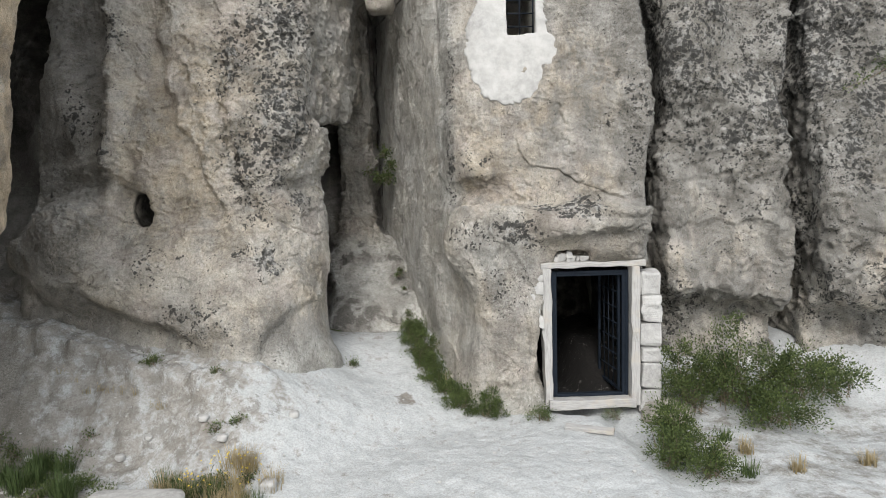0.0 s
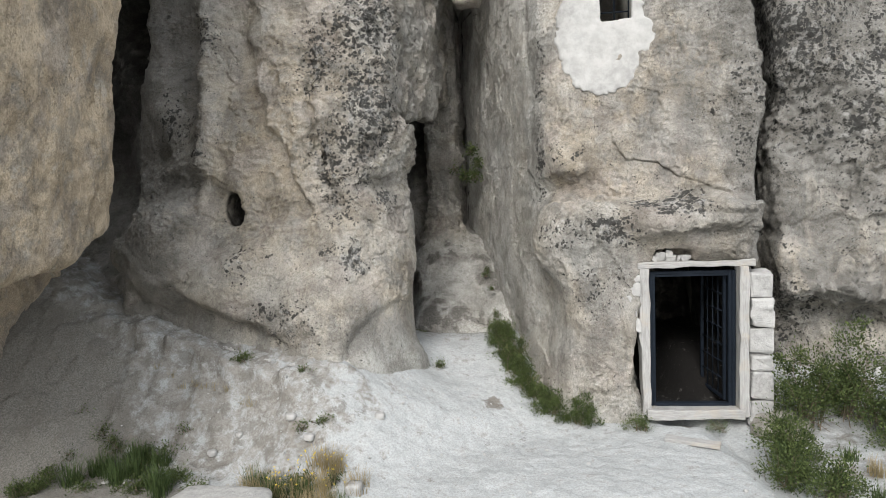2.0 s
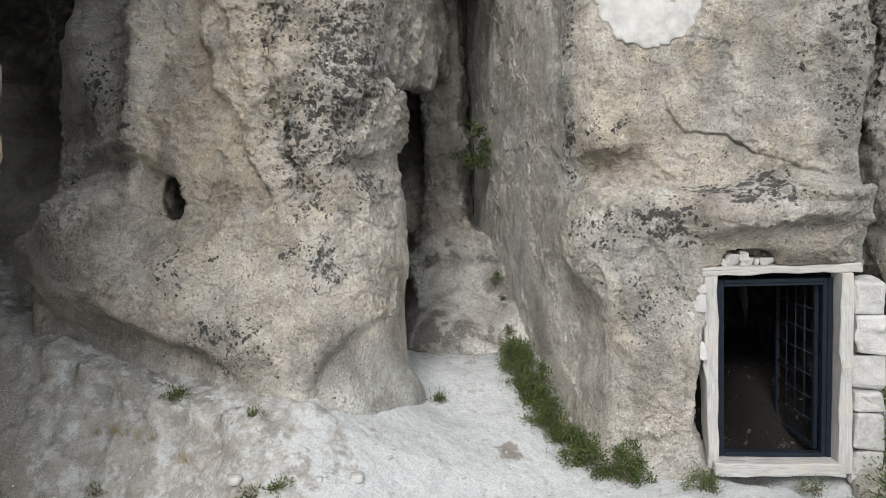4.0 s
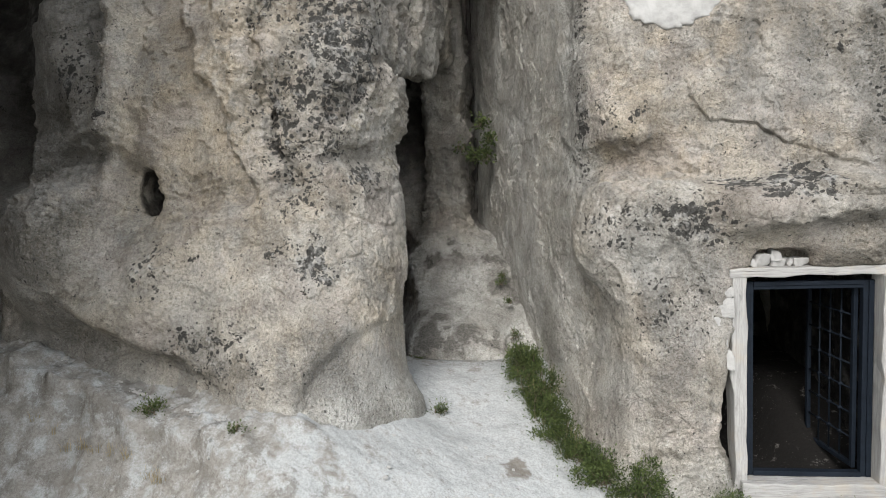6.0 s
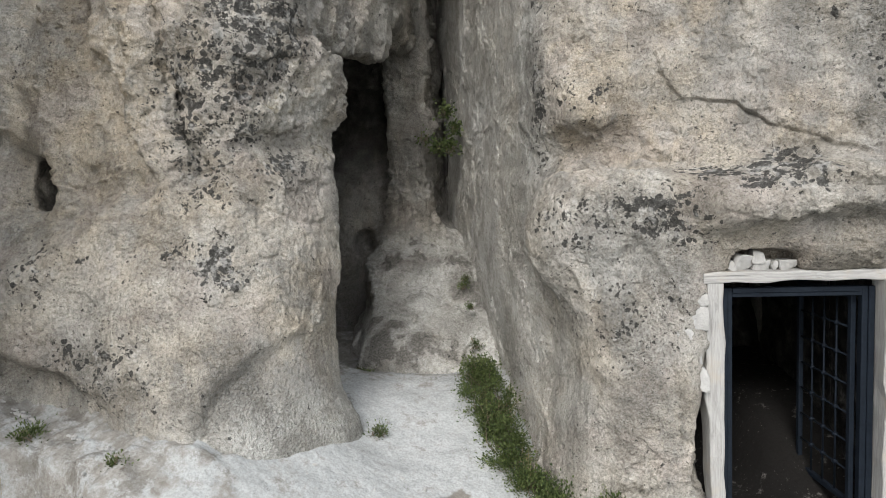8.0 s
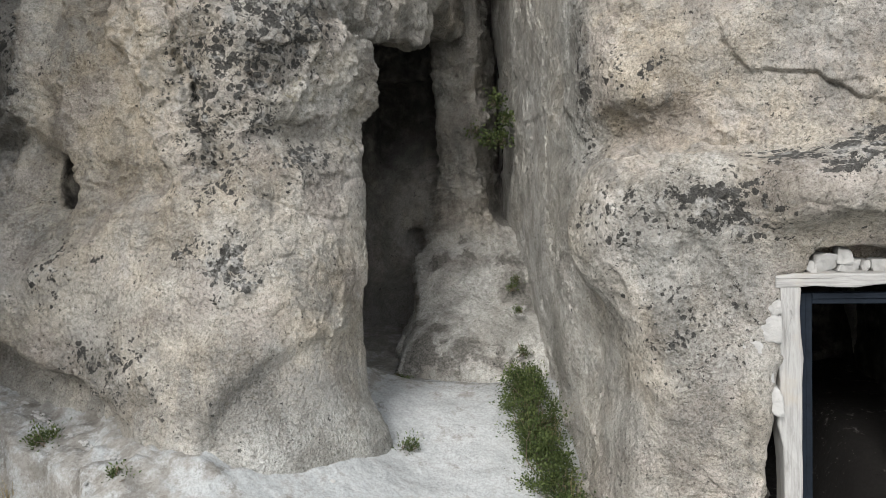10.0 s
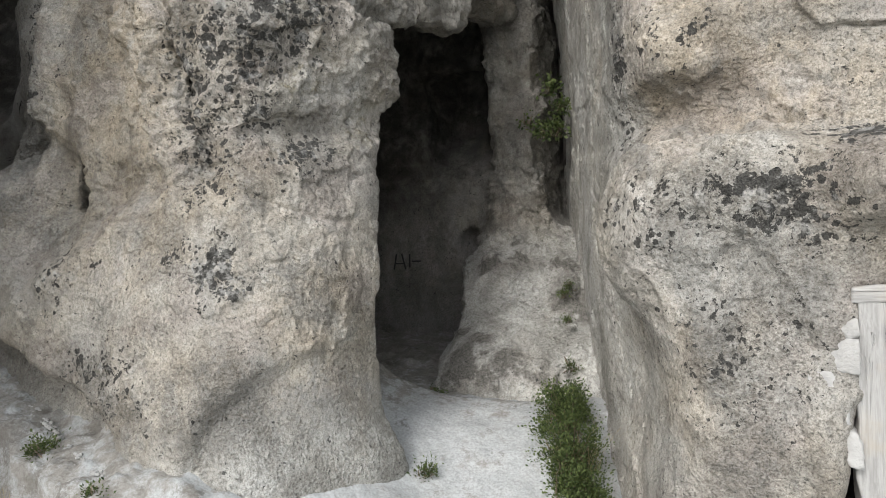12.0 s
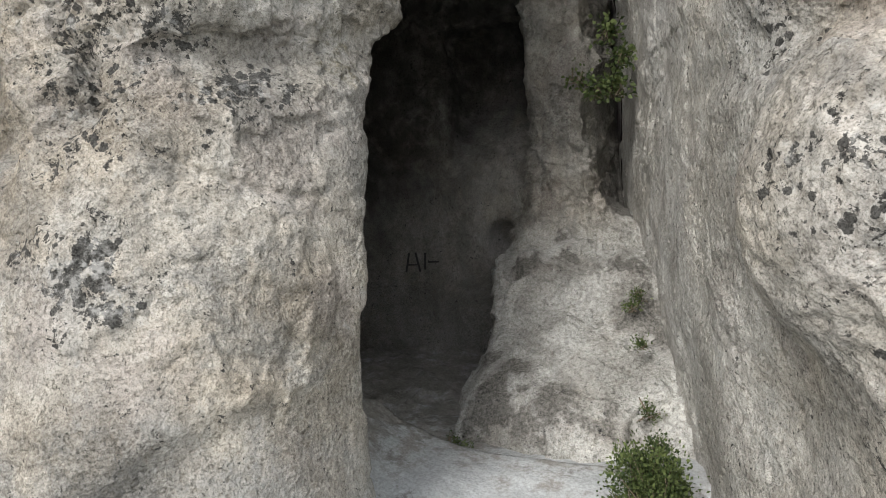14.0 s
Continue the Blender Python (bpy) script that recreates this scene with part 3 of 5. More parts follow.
        k += 0.02 * step(3.2, 4.2, p[:, 2]) * layers(p * np.array((1, 1, 0.6)), 0.3, 2, 0.6, 31) * (1 - inside)
        chisel = layers(p * np.array((1, 1, 2.5)), 0.12, 2, 0.5, 41, True)
        k += 0.006 * inside * chisel
        # a sloping crack and a few open joints
        d = np.abs(p[:, 2] - (3.02 - 0.55 * (p[:, 0] + 2.35)) + 0.05 * wave(p, 0.3, 5))
        k -= 0.03 * np.exp(-((d / 0.02) ** 2)) * step(-2.45, -2.3, p[:, 0]) * step(-1.75, -1.9, p[:, 0]) * (1 - inside)
        return k

    def fields(p, n):
        crust = 0.24 + 0.24 * step(3.3, 4.4, p[:, 2]) * step(-3.6, -2.5, p[:, 0] + 0.35 * layers(p, 0.7, 3, 0.6, 44)) * (0.7 + 0.5 * layers(p, 0.5, 3, 0.6, 46)) + 0.28 * step(-4.35, -4.85, p[:, 0] + 0.06 * wave(p, 0.4, 43)) * step(3.2, 3.7, p[:, 2]) + 0.3 * step(-4.2, -5.0, p[:, 0]) + 0.3 * step(2.1, 1.4, p[:, 2]) - 0.5 * bell(p[:, 0], -4.0, 0.6) * step(2.9, 3.6, p[:, 2])
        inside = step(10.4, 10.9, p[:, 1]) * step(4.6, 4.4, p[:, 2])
        lichen = zones(p, [(-2.42, 8.95, 2.42, 0.32, 1.1, 1.05), (-2.75, 8.95, 2.58, 0.28, 0.8, 1.0), (-3.55, 8.84, 2.53, 0.14, 0.7, 1.0), (-2.02, 9.5, 3.26, 0.42, 0.6, 1.08), (-2.82, 9.25, 3.75, 0.26, 2.4, 1.05), (-2.2, 9.5, 4.6, 0.7, 1.4, 1.0), (-2.2, 9.8, 5.9, 0.8, 1.2, 0.95), (-3.4, 8.8, 1.75, 0.55, 0.7, 0.7), (-2.55, 9.2, 3.9, 0.7, 1.3, 0.72), (-2.2, 9.8, 5.4, 1.1, 1.0, 0.66), (-3.0, 9.7, 5.3, 0.6, 1.6, 0.62), (-5.5, 9.6, 4.6, 0.6, 1.0, 1.0), (-5.1, 9.7, 5.8, 0.6, 1.2, 1.0), (-4.75, 9.5, 4.1, 0.25, 1.6, 1.0), (-2.96, 9.6, 5.3, 0.28, 4.0, 1.05), (-4.1, 8.9, 2.5, 0.5, 1.0, 0.55), (-3.3, 8.7, 1.6, 0.6, 0.6, 0.5), (-2.6, 9.1, 3.35, 0.5, 1.2, 0.6), (-2.78, 9.35, 3.5, 0.16, 2.6, 1.1)]) * (1 - inside)
        fresh = zones(p, [(-3.7, 9.3, 4.3, 1.5, 1.7, 1.0), (-2.2, 9.4, 2.1, 0.9, 1.0, 0.7), (-3.0, 9.0, 3.0, 1.2, 1.0, 0.6)]) * (1 - inside)
        chalk = 0.8 * step(1.5, 0.9, p[:, 2]) * (1 - inside)
        moss = zones(p, [(-2.05, 9.6, 3.85, 0.6, 0.6, 0.5), (-1.85, 10.1, 3.5, 0.4, 1.3, 0.5), (-1.9, 9.8, 4.2, 0.4, 0.8, 0.42), (-2.0, 11.4, 4.8, 0.6, 0.8, 0.4), (-4.95, 9.7, 4.3, 0.3, 3.0, 0.45)]) * (1 - inside)
        # painted shade: the cave's top and far left, and inside the small opening
        return {"crust": np.clip(crust + 0.2 * inside, 0, 1), "lichen": lichen, "fresh": fresh, "chalk": chalk, "moss": moss, "shade": np.maximum(0.85 * step(11.2, 12.0, p[:, 1]) * step(-2.0, -2.2, p[:, 0]) * step(2.5, 4.4, p[:, 2] - 0.7 * (p[:, 0] + 2.6)), 0.9 * step(1.25, 1.1, np.sqrt(((p[:, 0] + 4.25) / 0.17) ** 2 + ((p[:, 2] - 3.2) / 0.29) ** 2)) * step(9.36, 9.5, p[:, 1]) * step(10.75, 10.7, p[:, 1]))}

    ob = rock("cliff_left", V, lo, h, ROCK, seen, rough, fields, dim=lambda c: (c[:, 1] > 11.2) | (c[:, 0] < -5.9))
    return tagged(ob, "weathered tan tuff cliff with black lichen and a hollowed cave", "cliff", kind="structure")


def cone():
    """The apron of rock inside the cleft and the pillar that it runs up into."""
    lo, hi, h = (-3.0, 11.0, 0.0), (-0.1, 16.0, 8.5), 0.05
    X, Y, Z = grid_of(lo, hi, h)
    slope = np.interp(Y, [11.0, 11.35, 11.6, 12.4, 13.3, 13.7, 15.5], [0.3, 0.80, 1.16, 1.68, 2.16, 2.42, 2.5])
    slope = slope - 0.25 * np.maximum(0, X + 0.95) + 0.12 * bell(X, -1.75, 0.3) * step(12.2, 13.2, Y)
    left = np.interp(Y, [11.2, 11.8, 12.6, 13.3], [-1.85, -2.0, -2.22, -2.42]) + 0.35 * step(1.6, 2.6, Z) - 0.22 * step(1.45, 0.9, Z)
    V = soft_max(soft_max((Z - slope) * 0.85, left - X, 0.15), 11.35 - Y, 0.1)
    pillar = soft_max(soft_max(-2.06 + 0.03 * np.sin(2 * Z) - X + 0.0 * Y, X + 1.42, 0.14), 13.5 + 0.05 * (Z - 3) - Y, 0.14)
    V = soft_min(V, pillar, 0.3)
    V = np.minimum(V, 15.2 - Y + 0 * X + 0 * Z)
    V = soft_max(V, -ball(X, Y, Z, (-2.24, 12.95, 2.22), (0.20, 0.5, 0.19)), 0.05)

    def rough(p, n):
        return relief(p, n, 51, 1.7, 1.35) + 0.012 * step(2.6, 3.2, p[:, 2]) * layers(p * np.array((3, 1, 0.4)), 0.3, 2, 0.5, 61)

    def fields(p, n):
        low = step(2.3, 1.6, p[:, 2])
        stain = zones(p, [(-1.75, 11.65, 1.25, 0.5, 1.1, 1.0), (-1.3, 11.5, 1.05, 0.55, 0.6, 1.0), (-0.8, 12.4, 1.75, 0.4, 1.2, 1.0), (-0.75, 11.6, 1.1, 0.25, 1.5, 0.8), (-2.02, 12.0, 1.35, 0.22, 1.8, 0.8), (-1.65, 12.9, 2.0, 0.5, 1.4, 0.55), (-1.0, 12.9, 2.1, 0.4, 1.6, 0.8), (-1.9, 12.8, 2.1, 0.35, 1.6, 0.75), (-1.55, 13.1, 2.35, 0.4, 1.0, 0.9), (-0.85, 11.45, 1.1, 0.4, 0.6, 0.9), (-1.95, 11.45, 1.1, 0.3, 1.4, 0.9)])
        stain = np.clip(stain * (0.7 + 0.5 * layers(p, 0.22, 4, 0.65, 57)), 0, 1)
        # right of the pillar the whole slot is darkened: water streaks plus its shade
        return {"crust": 0.35 + 0.4 * stain, "lichen": 0.3 * stain - 0.2, "stain": np.maximum(0.44 * stain + 0.24 * step(3.2, 2.4, p[:, 2]), 0.62 * step(13.65, 13.85, p[:, 1]) * step(-1.50, -1.40, p[:, 0])), "fresh": 0 * low, "chalk": 1.0 * np.clip(1 - 1.3 * stain, 0, 1) * step(2.7, 2.1, p[:, 2]) * step(0.2, 0.7, n[:, 2] + 0.35 * step(1.5, 1.2, p[:, 2]))}

    ob = rock("cliff_cleft", V, lo, h, ROCK, ((-3.2, 10.5, 0.5), (0.2, 15.4, 6.9)), rough, fields, dim=lambda c: c[:, 1] > 14.0)
    return tagged(ob, "pale rock apron rising into a pillar inside the cleft", "cliff", kind="structure")


def door_solid(X, Y, Z):
    front = np.interp(Z, [-1, 0.8, 1.5, 2.1, 3.0, 3.07, 3.11, 3.4, 3.9, 4.6, 5.6, 9.0], [9.30, 9.28, 9.30, 9.34, 9.46, 9.50, 9.86, 9.94, 9.9, 10.0, 10.2, 10.8])
    front = front - 0.22 * np.clip(X - 0.9, 0, 2.2) * step(2.2, 3.4, Z) + 0.25 * step(2.6, 2.0, Z) * np.clip(X - 1.4, 0, 1) * 0.4
    front = front + (0.75 * np.clip((0.72 - X) / 0.72, 0, 1.35) ** 2 * (1 - 0.3 * step(2.2, 1.5, Z))) * (1 - 0.45 * step(3.1, 3.6, Z))
    front = front + 0.14 * bell(X, 0.55, 0.5) * bell(Z, 3.27, 0.10) + 0.10 * bell(Z - 3.18 + 0.16 * (X - 0.9), 0.0, 0.05) * step(0.9, 1.2, X) - 0.12 * bell(X, 1.55, 0.45) * bell(Z, 2.82, 0.16) - 0.16 * bell(X, 2.45, 0.38) * bell(Z, 2.42, 0.16) + 0.12 * bell(X, 0.05, 0.06) * step(3.2, 3.6, Z) - 0.10 * bell(X, 2.0, 0.7) * bell(Z, 2.75, 0.3) - 0.20 * bell(X, 0.5, 0.32) * step(3.42, 3.55, Z) * step(4.1, 3.7, Z)
    # the slab over the door, its underside slanting up to the right
    under = 2.58 + 0.16 * (X - 1.5)
    front = front - 0.15 * step(under, under + 0.07, Z) * step(3.25, 2.95, Z) * step(1.25, 1.5, X) * step(3.0, 2.6, X)
    V = (front - Y) * 0.93
    side = 0.05 - 0.325 * (Y - 10.3) + 0.05 * bell(Z, 4.0, 0.8)
    side = side + 0.20 * bell(Z, 1.55, 0.6) * step(10.9, 10.2, Y) - 0.1 * step(0.9, 0.2, Z)
    V = soft_max(V, side - X, 0.22)
    V = soft_max(V, X - (3.02 + 0.05 * np.sin(1.7 * Z)) + 0 * Y, 0.12)
    # the lichen-covered swelling beside the door
    swell = soft_max(ball(X, Y, Z, (0.70, 9.95, 2.56), (0.68, 0.62, 0.70)), Z - 3.05 - 0.03 * np.sin(6 * X) + 0.0 * Y, 0.03)
    V = soft_min(V, swell, 0.05)
    V = soft_max(V, -ball(X, Y, Z, (-0.05, 9.6, 1.75), (0.32, 0.5, 0.5)), 0.12)
    return V


def door_rock():
    lo, hi, h = (-2.3, 8.8, -0.6), (3.4, 16.0, 9.0), 0.05
    X, Y, Z = grid_of(lo, hi, h)
    V = door_solid(X, Y, Z)
    V = np.maximum(V, -slab(X, Y, Z, (1.43, 8.0, -0.1), (2.84, 10.4, 2.26), 0.04))
    V = np.maximum(V, -slab(X, Y, Z, (1.6, 8.0, 2.1), (2.12, 9.62, 2.43), 0.04))
    V = np.maximum(V, -slab(X, Y, Z, (2.7, 8.0, -0.1), (3.6, 9.72, 2.24), 0.04))
    V = np.maximum(V, -slab(X, Y, Z, (0.6, 10.05, -0.1), (2.86, 13.0, 2.45), 0.2))
    V = np.maximum(V, -slab(X, Y, Z, (1.06, 9.0, 5.66), (1.5, 11.6, 6.65), 0.03))
    V = soft_max(V, -ball(X, Y, Z, (1.40, 9.35, 1.0), (0.09, 0.7, 0.66)), 0.03)
    V = soft_max(V, -ball(X, Y, Z, (-0.78, 12.8, 5.37), (0.22, 0.12, 0.28)), 0.03)

    def rough(p, n):
        flank = step(-0.3, -0.75, n[:, 0])
        patch = plaster_area(p[:, 0], p[:, 2])
        k = relief(p, n, 71, 1.0, 0.8) * (1 - 0.45 * flank) * (1 - 0.85 * step(0.08, -0.05, patch))
        k += 0.006 * flank * layers(p * np.array((1, 1.2, 0.5)), 0.3, 3, 0.55, 81)
        face = 1 - flank
        wig = 0.045 * wave(p, 0.3, 83) + 0.025 * wave(p, 0.09, 84)
        shelf = np.abs(p[:, 2] - 3.10 + wig)
        k -= 0.08 * np.exp(-((shelf / 0.022) ** 2)) * step(0.1, 0.25, p[:, 0]) * step(1.35, 1.1, p[:, 0]) * face
        crack = np.abs(p[:, 2] - np.interp(p[:, 0], [0.8, 1.1, 1.35, 1.75, 2.3, 2.7], [4.6, 3.95, 3.68, 3.62, 3.29, 3.08]) + wig)
        ledge = p[:, 2] - np.interp(p[:, 0], [0.8, 1.1, 1.35, 1.75, 2.3, 2.7], [4.6, 3.95, 3.68, 3.62, 3.29, 3.08]) + wig
        k += face * step(1.1, 1.3, p[:, 0]) * step(2.8, 2.65, p[:, 0]) * (0.035 * step(-0.005, 0.015, ledge) * step(0.3, 0.03, ledge) - 0.028 * step(-0.3, 0.2, wave(p, 0.3, 87)) * np.exp(-((crack / 0.011) ** 2)))
        k -= 0.05 * np.exp(-(((p[:, 0] - 0.0 + 0.02 * wave(p, 0.4, 2)) / 0.05) ** 2)) * step(3.4, 4.2, p[:, 2]) * (1 - flank)
        return k

    def fields(p, n):
        flank = step(-0.3, -0.75, n[:, 0])
        lichen = zones(p, [(1.05, 9.4, 2.76, 0.55, 0.45, 1.0), (1.45, 9.4, 3.12, 0.42, 0.5, 1.05), (1.95, 9.4, 3.0, 0.55, 0.5, 1.1), (1.4, 9.35, 2.66, 0.3, 0.6, 0.95), (0.42, 9.6, 3.42, 0.4, 0.6, 0.8), (0.75, 9.9, 3.72, 0.2, 0.7, 0.9), (0.45, 9.6, 2.65, 0.42, 0.8, 0.72), (1.3, 9.4, 2.55, 0.3, 0.6, 0.9), (0.35, 10.0, 3.75, 0.3, 0.8, 0.7), (0.10, 10.2, 3.7, 0.24, 3.0, 1.0), (0.10, 10.3, 5.2, 0.25, 3.4, 0.95), (0.75, 10.0, 3.86, 0.14, 0.8, 0.95), (2.85, 9.5, 4.5, 0.35, 4.0, 0.62), (2.4, 9.6, 4.3, 0.4, 0.5, 0.5), (0.8, 9.3, 1.9, 0.6, 0.9, 0.5)])
        # the upper right is greyed further to offset the light on the leaning face
        crust = 0.25 + 0.28 * step(3.0, 4.0, p[:, 2]) * step(0.9, 1.9, p[:, 0] + 0.4 * layers(p, 0.8, 2, 0.6, 85)) + 0.85 * bell(p[:, 0] + 0.05 * wave(p, 0.4, 86), 0.08, 0.13) * step(2.9, 3.2, p[:, 2])  + 0.5 * step(2.5, 2.9, p[:, 0]) + 0.40 * bell(p[:, 2], 2.2, 0.7) * step(1.5, 1.0, p[:, 0]) * (1 - flank) - 0.10 * flank
        fresh = zones(p, [(0.9, 9.9, 3.4, 1.0, 0.55, 1.1), (2.1, 9.7, 3.5, 0.7, 0.5, 1.0), (0.5, 10.0, 4.0, 0.5, 1.4, 0.9), (1.3, 10.0, 4.4, 0.9, 1.0, 0.9), (1.9, 9.9, 5.2, 0.6, 1.4, 0.9), (2.2, 9.6, 5.0, 0.7, 1.0, 1.0), (0.55, 10.0, 5.2, 0.3, 2.0, 0.9), (-0.2, 11.0, 3.6, 0.8, 2.4, 0.6), (2.0, 9.5, 2.4, 0.5, 0.5, 0.7)])
        # the flank is lightened too, making up for the little light it gets
        chalk = np.maximum(np.maximum(0.6 * step(0.7, 0.2, p[:, 2]), 0.6 * flank * step(10.0, 10.6, p[:, 1])), 0.3 * zones(p, [(0.6, 9.5, 2.55, 0.75, 0.75, 1.0)]))
        # the room behind the door: its darkness is painted on the rock
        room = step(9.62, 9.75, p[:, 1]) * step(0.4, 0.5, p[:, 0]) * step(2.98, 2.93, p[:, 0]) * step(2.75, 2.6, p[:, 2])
        return {"crust": np.clip(crust, 0, 1), "lichen": lichen * (1 - room), "fresh": fresh, "chalk": chalk * (1 - room), "shade": 1.0 * room}

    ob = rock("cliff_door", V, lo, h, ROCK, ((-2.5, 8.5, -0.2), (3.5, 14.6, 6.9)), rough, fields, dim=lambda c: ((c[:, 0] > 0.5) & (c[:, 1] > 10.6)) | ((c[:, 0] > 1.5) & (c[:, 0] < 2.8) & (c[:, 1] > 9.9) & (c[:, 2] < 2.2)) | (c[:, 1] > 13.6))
    return tagged(ob, "tan tuff cliff with a walled doorway and barred window", "cliff", kind="structure")


def plaster_area(x, z):
    """Below zero inside the plastered patch round the window."""
    a = np.maximum(np.abs(x - 1.08) - 0.56 + 0.10 * np.sin(3 * z + 1), 5.15 - z)
    b = np.sqrt(((x - 1.08) / 0.52) ** 2 + ((z - 5.2) / 0.62) ** 2) - 1
    return np.minimum(a, 0.5 * b)


def plaster_patch(parent):
    lo, hi, h = (0.3, 9.6, 4.45), (1.85, 10.9, 6.9), 0.02
    X, Y, Z = grid_of(lo, hi, h)
    V = door_solid(X, Y, Z)
    flat = np.stack([(X + 0 * Z)[:, 0, :].ravel(), np.zeros(X.size * Z.size), (Z + 0 * X)[:, 0, :].ravel()], 1)
    edge = (0.06 * layers(flat, 0.28, 5, 0.7, 91)).reshape(X.size, 1, Z.size)
    V = np.maximum(np.maximum(V - 0.020, -V - 0.08), plaster_area(X, Z) + edge)
    V = np.maximum(V, -slab(X, Y, Z, (1.07, 9.0, 5.67), (1.49, 11.6, 6.65), 0.02))
    p, q = skin(V, lo, h)
    p = relax(p, q, 2)
    n = normals(p, q)
    p = p + n * (0.010 * layers(p, 0.25, 4, 0.55, 95))[:, None]
    ob = new("plaster_patch", to_mesh("plaster_patch", p, q, PLASTER))
    ob.parent = parent
    return tagged(ob, "rough white lime plaster round the window")


def side_cliff(name, x0, x1, label, seed, lean=0.17):
    lo, hi, h = (x0 - 0.75, 9.2, -0.5), (x1 + 0.3, 15.0, 9.0), 0.06
    X, Y, Z = grid_of(lo, hi, h)
    mid = 0.5 * (x0 + x1)
    front = 9.72 + lean * (Z - 1.5) - 0.1 * np.sin(1.1 * Z + seed)
    front = front + 0.85 * step(1.65, 1.25, Z + 0.12 * np.sin(2.3 * X + seed))
    fold = np.sin(2.6 * X + 1.5 * Z + seed) + 0.6 * np.sin(4.3 * X - 1.1 * Z + 2 * seed)
    front = front - 0.10 * np.sign(fold) * np.abs(fold) ** 0.7
    V = (front - Y) * 0.95
    V = soft_max(V, x0 - 0.6 * step(12.2, 12.6, Y) - X + 0.06 * np.sin(1.3 * Z + seed), 0.2)
    V = soft_max(V, X - x1 + 0.06 * np.sin(1.9 * Z), 0.3)

    def rough(p, n):
        return relief(p, n, seed, 1.5, 1.9)

    def fields(p, n):
        one = np.ones(len(p))
        return {"crust": one * (0.55 + 0.5 * step(2.4, 4.5, p[:, 2]) + 0.25 * layers(p, 0.7, 2, 0.6, seed + 5)), "lichen": 0.36 + 0.36 * step(2.6, 4.8, p[:, 2]) + 0.4 * layers(p, 0.9, 3, 0.6, seed + 2), "moss": 0.18 * step(3.5, 5.5, p[:, 2]) + 0.2 * layers(p, 0.8, 2, 0.6, seed + 8), "fresh": 0.5 * bell(p[:, 2], 2.0, 0.5), "chalk": 0 * one}

    ob = rock(name, V, lo, h, ROCK, ((x0 - 0.8, 9.0, 0.4), (x1 + 0.2, 12.0, 7.0)), rough, fields, fine=1)
    return tagged(ob, label, "cliff", kind="structure")


def overhang():
    """The great warm block that hangs over the bank."""
    lo, hi, h = (-11.0, 2.6, -0.4), (-4.0, 9.8, 9.6), 0.07
    X, Y, Z = grid_of(lo, hi, h)
    face = -5.5 + 0.12 * (Z - 3) + 0.05 * np.sin(1.2 * Z) + 0.24 * (8.3 - Y)
    V = soft_max(X - face, Y - 8.35 - 0.06 * np.sin(2 * Z) - 1.2 * step(-5.95, -6.7, X), 0.12)
    under = 2.72 + 0.18 * step(7.2, 8.1, Y) - 0.06 * (8 - Y) + 0.09 * (X + 5.5) * -1 * 0.2
    # it stands on a foot at its far left, run on unseen to block light beneath
    under = under - 4.0 * step(-7.2, -7.4, X + 0.06 * np.sin(5 * Z) + 0.05 * np.sin(3 * Y))
    V = soft_max(V, (under - Z), 0.25)
    # the unseen front end is carried forward to shade the bank
    V = soft_max(V, 4.5 - Y + 0 * X + 0 * Z, 0.3)

    def rough(p, n):
        return relief(p, n, 111, 1.0, 0.7)

    def fields(p, n):
        one = np.ones(len(p))
        return {"crust": 0.0 * one, "lichen": -0.25 * one, "fresh": 0.8 * one, "chalk": 0 * one}

    ob = rock("overhanging_block", V, lo, h, ROCK_WARM, ((-8.5, 5.0, 0.2), (-4.5, 8.8, 7.0)), rough, fields, fine=1)
    return tagged(ob, "smooth warm ochre rock block overhanging the bank", "cliff", kind="structure")


def cleft_cap():
    """Unseen rock added over the clefts to keep the sky's light out of them."""
    lo, hi, h = (-14.0, 7.0, 8.4), (14.0, 18.0, 15.0), 0.25
    X, Y, Z = grid_of(lo, hi, h)
    front = 10.75 + 0.2 * (Z - 9) + 0.15 * np.sin(1.1 * X) - 2.6 * step(-5.0, -5.8, X)
    p, q = skin(front - Y, lo, h)
    p = relax(p, q, 2)
    p = p + normals(p, q) * (0.15 * layers(p, 1.2, 3, 0.5, 161))[:, None]
    one = np.ones(len(p))
    ob = new("rock_cap", to_mesh("rock_cap", p, q, ROCK, {"crust": 0.5 * one, "lichen": 0.4 * one}))
    return tagged(ob, "unseen grey lichen-covered rock cap that keeps the sky out of the clefts", "cliff", kind="structure")


CLIFF_LEFT = left_cliff()
CLEFT = cone()
CLIFF_DOOR = door_rock()
plaster_patch(CLIFF_DOOR)
side_cliff("cliff_right", 3.45, 5.42, "grey lichen-covered tuff pillar beside the doorway", 121)
side_cliff("cliff_far_right", 5.88, 12.0, "grey weathered tuff pillar with green lichen", 131)
overhang()
cleft_cap()


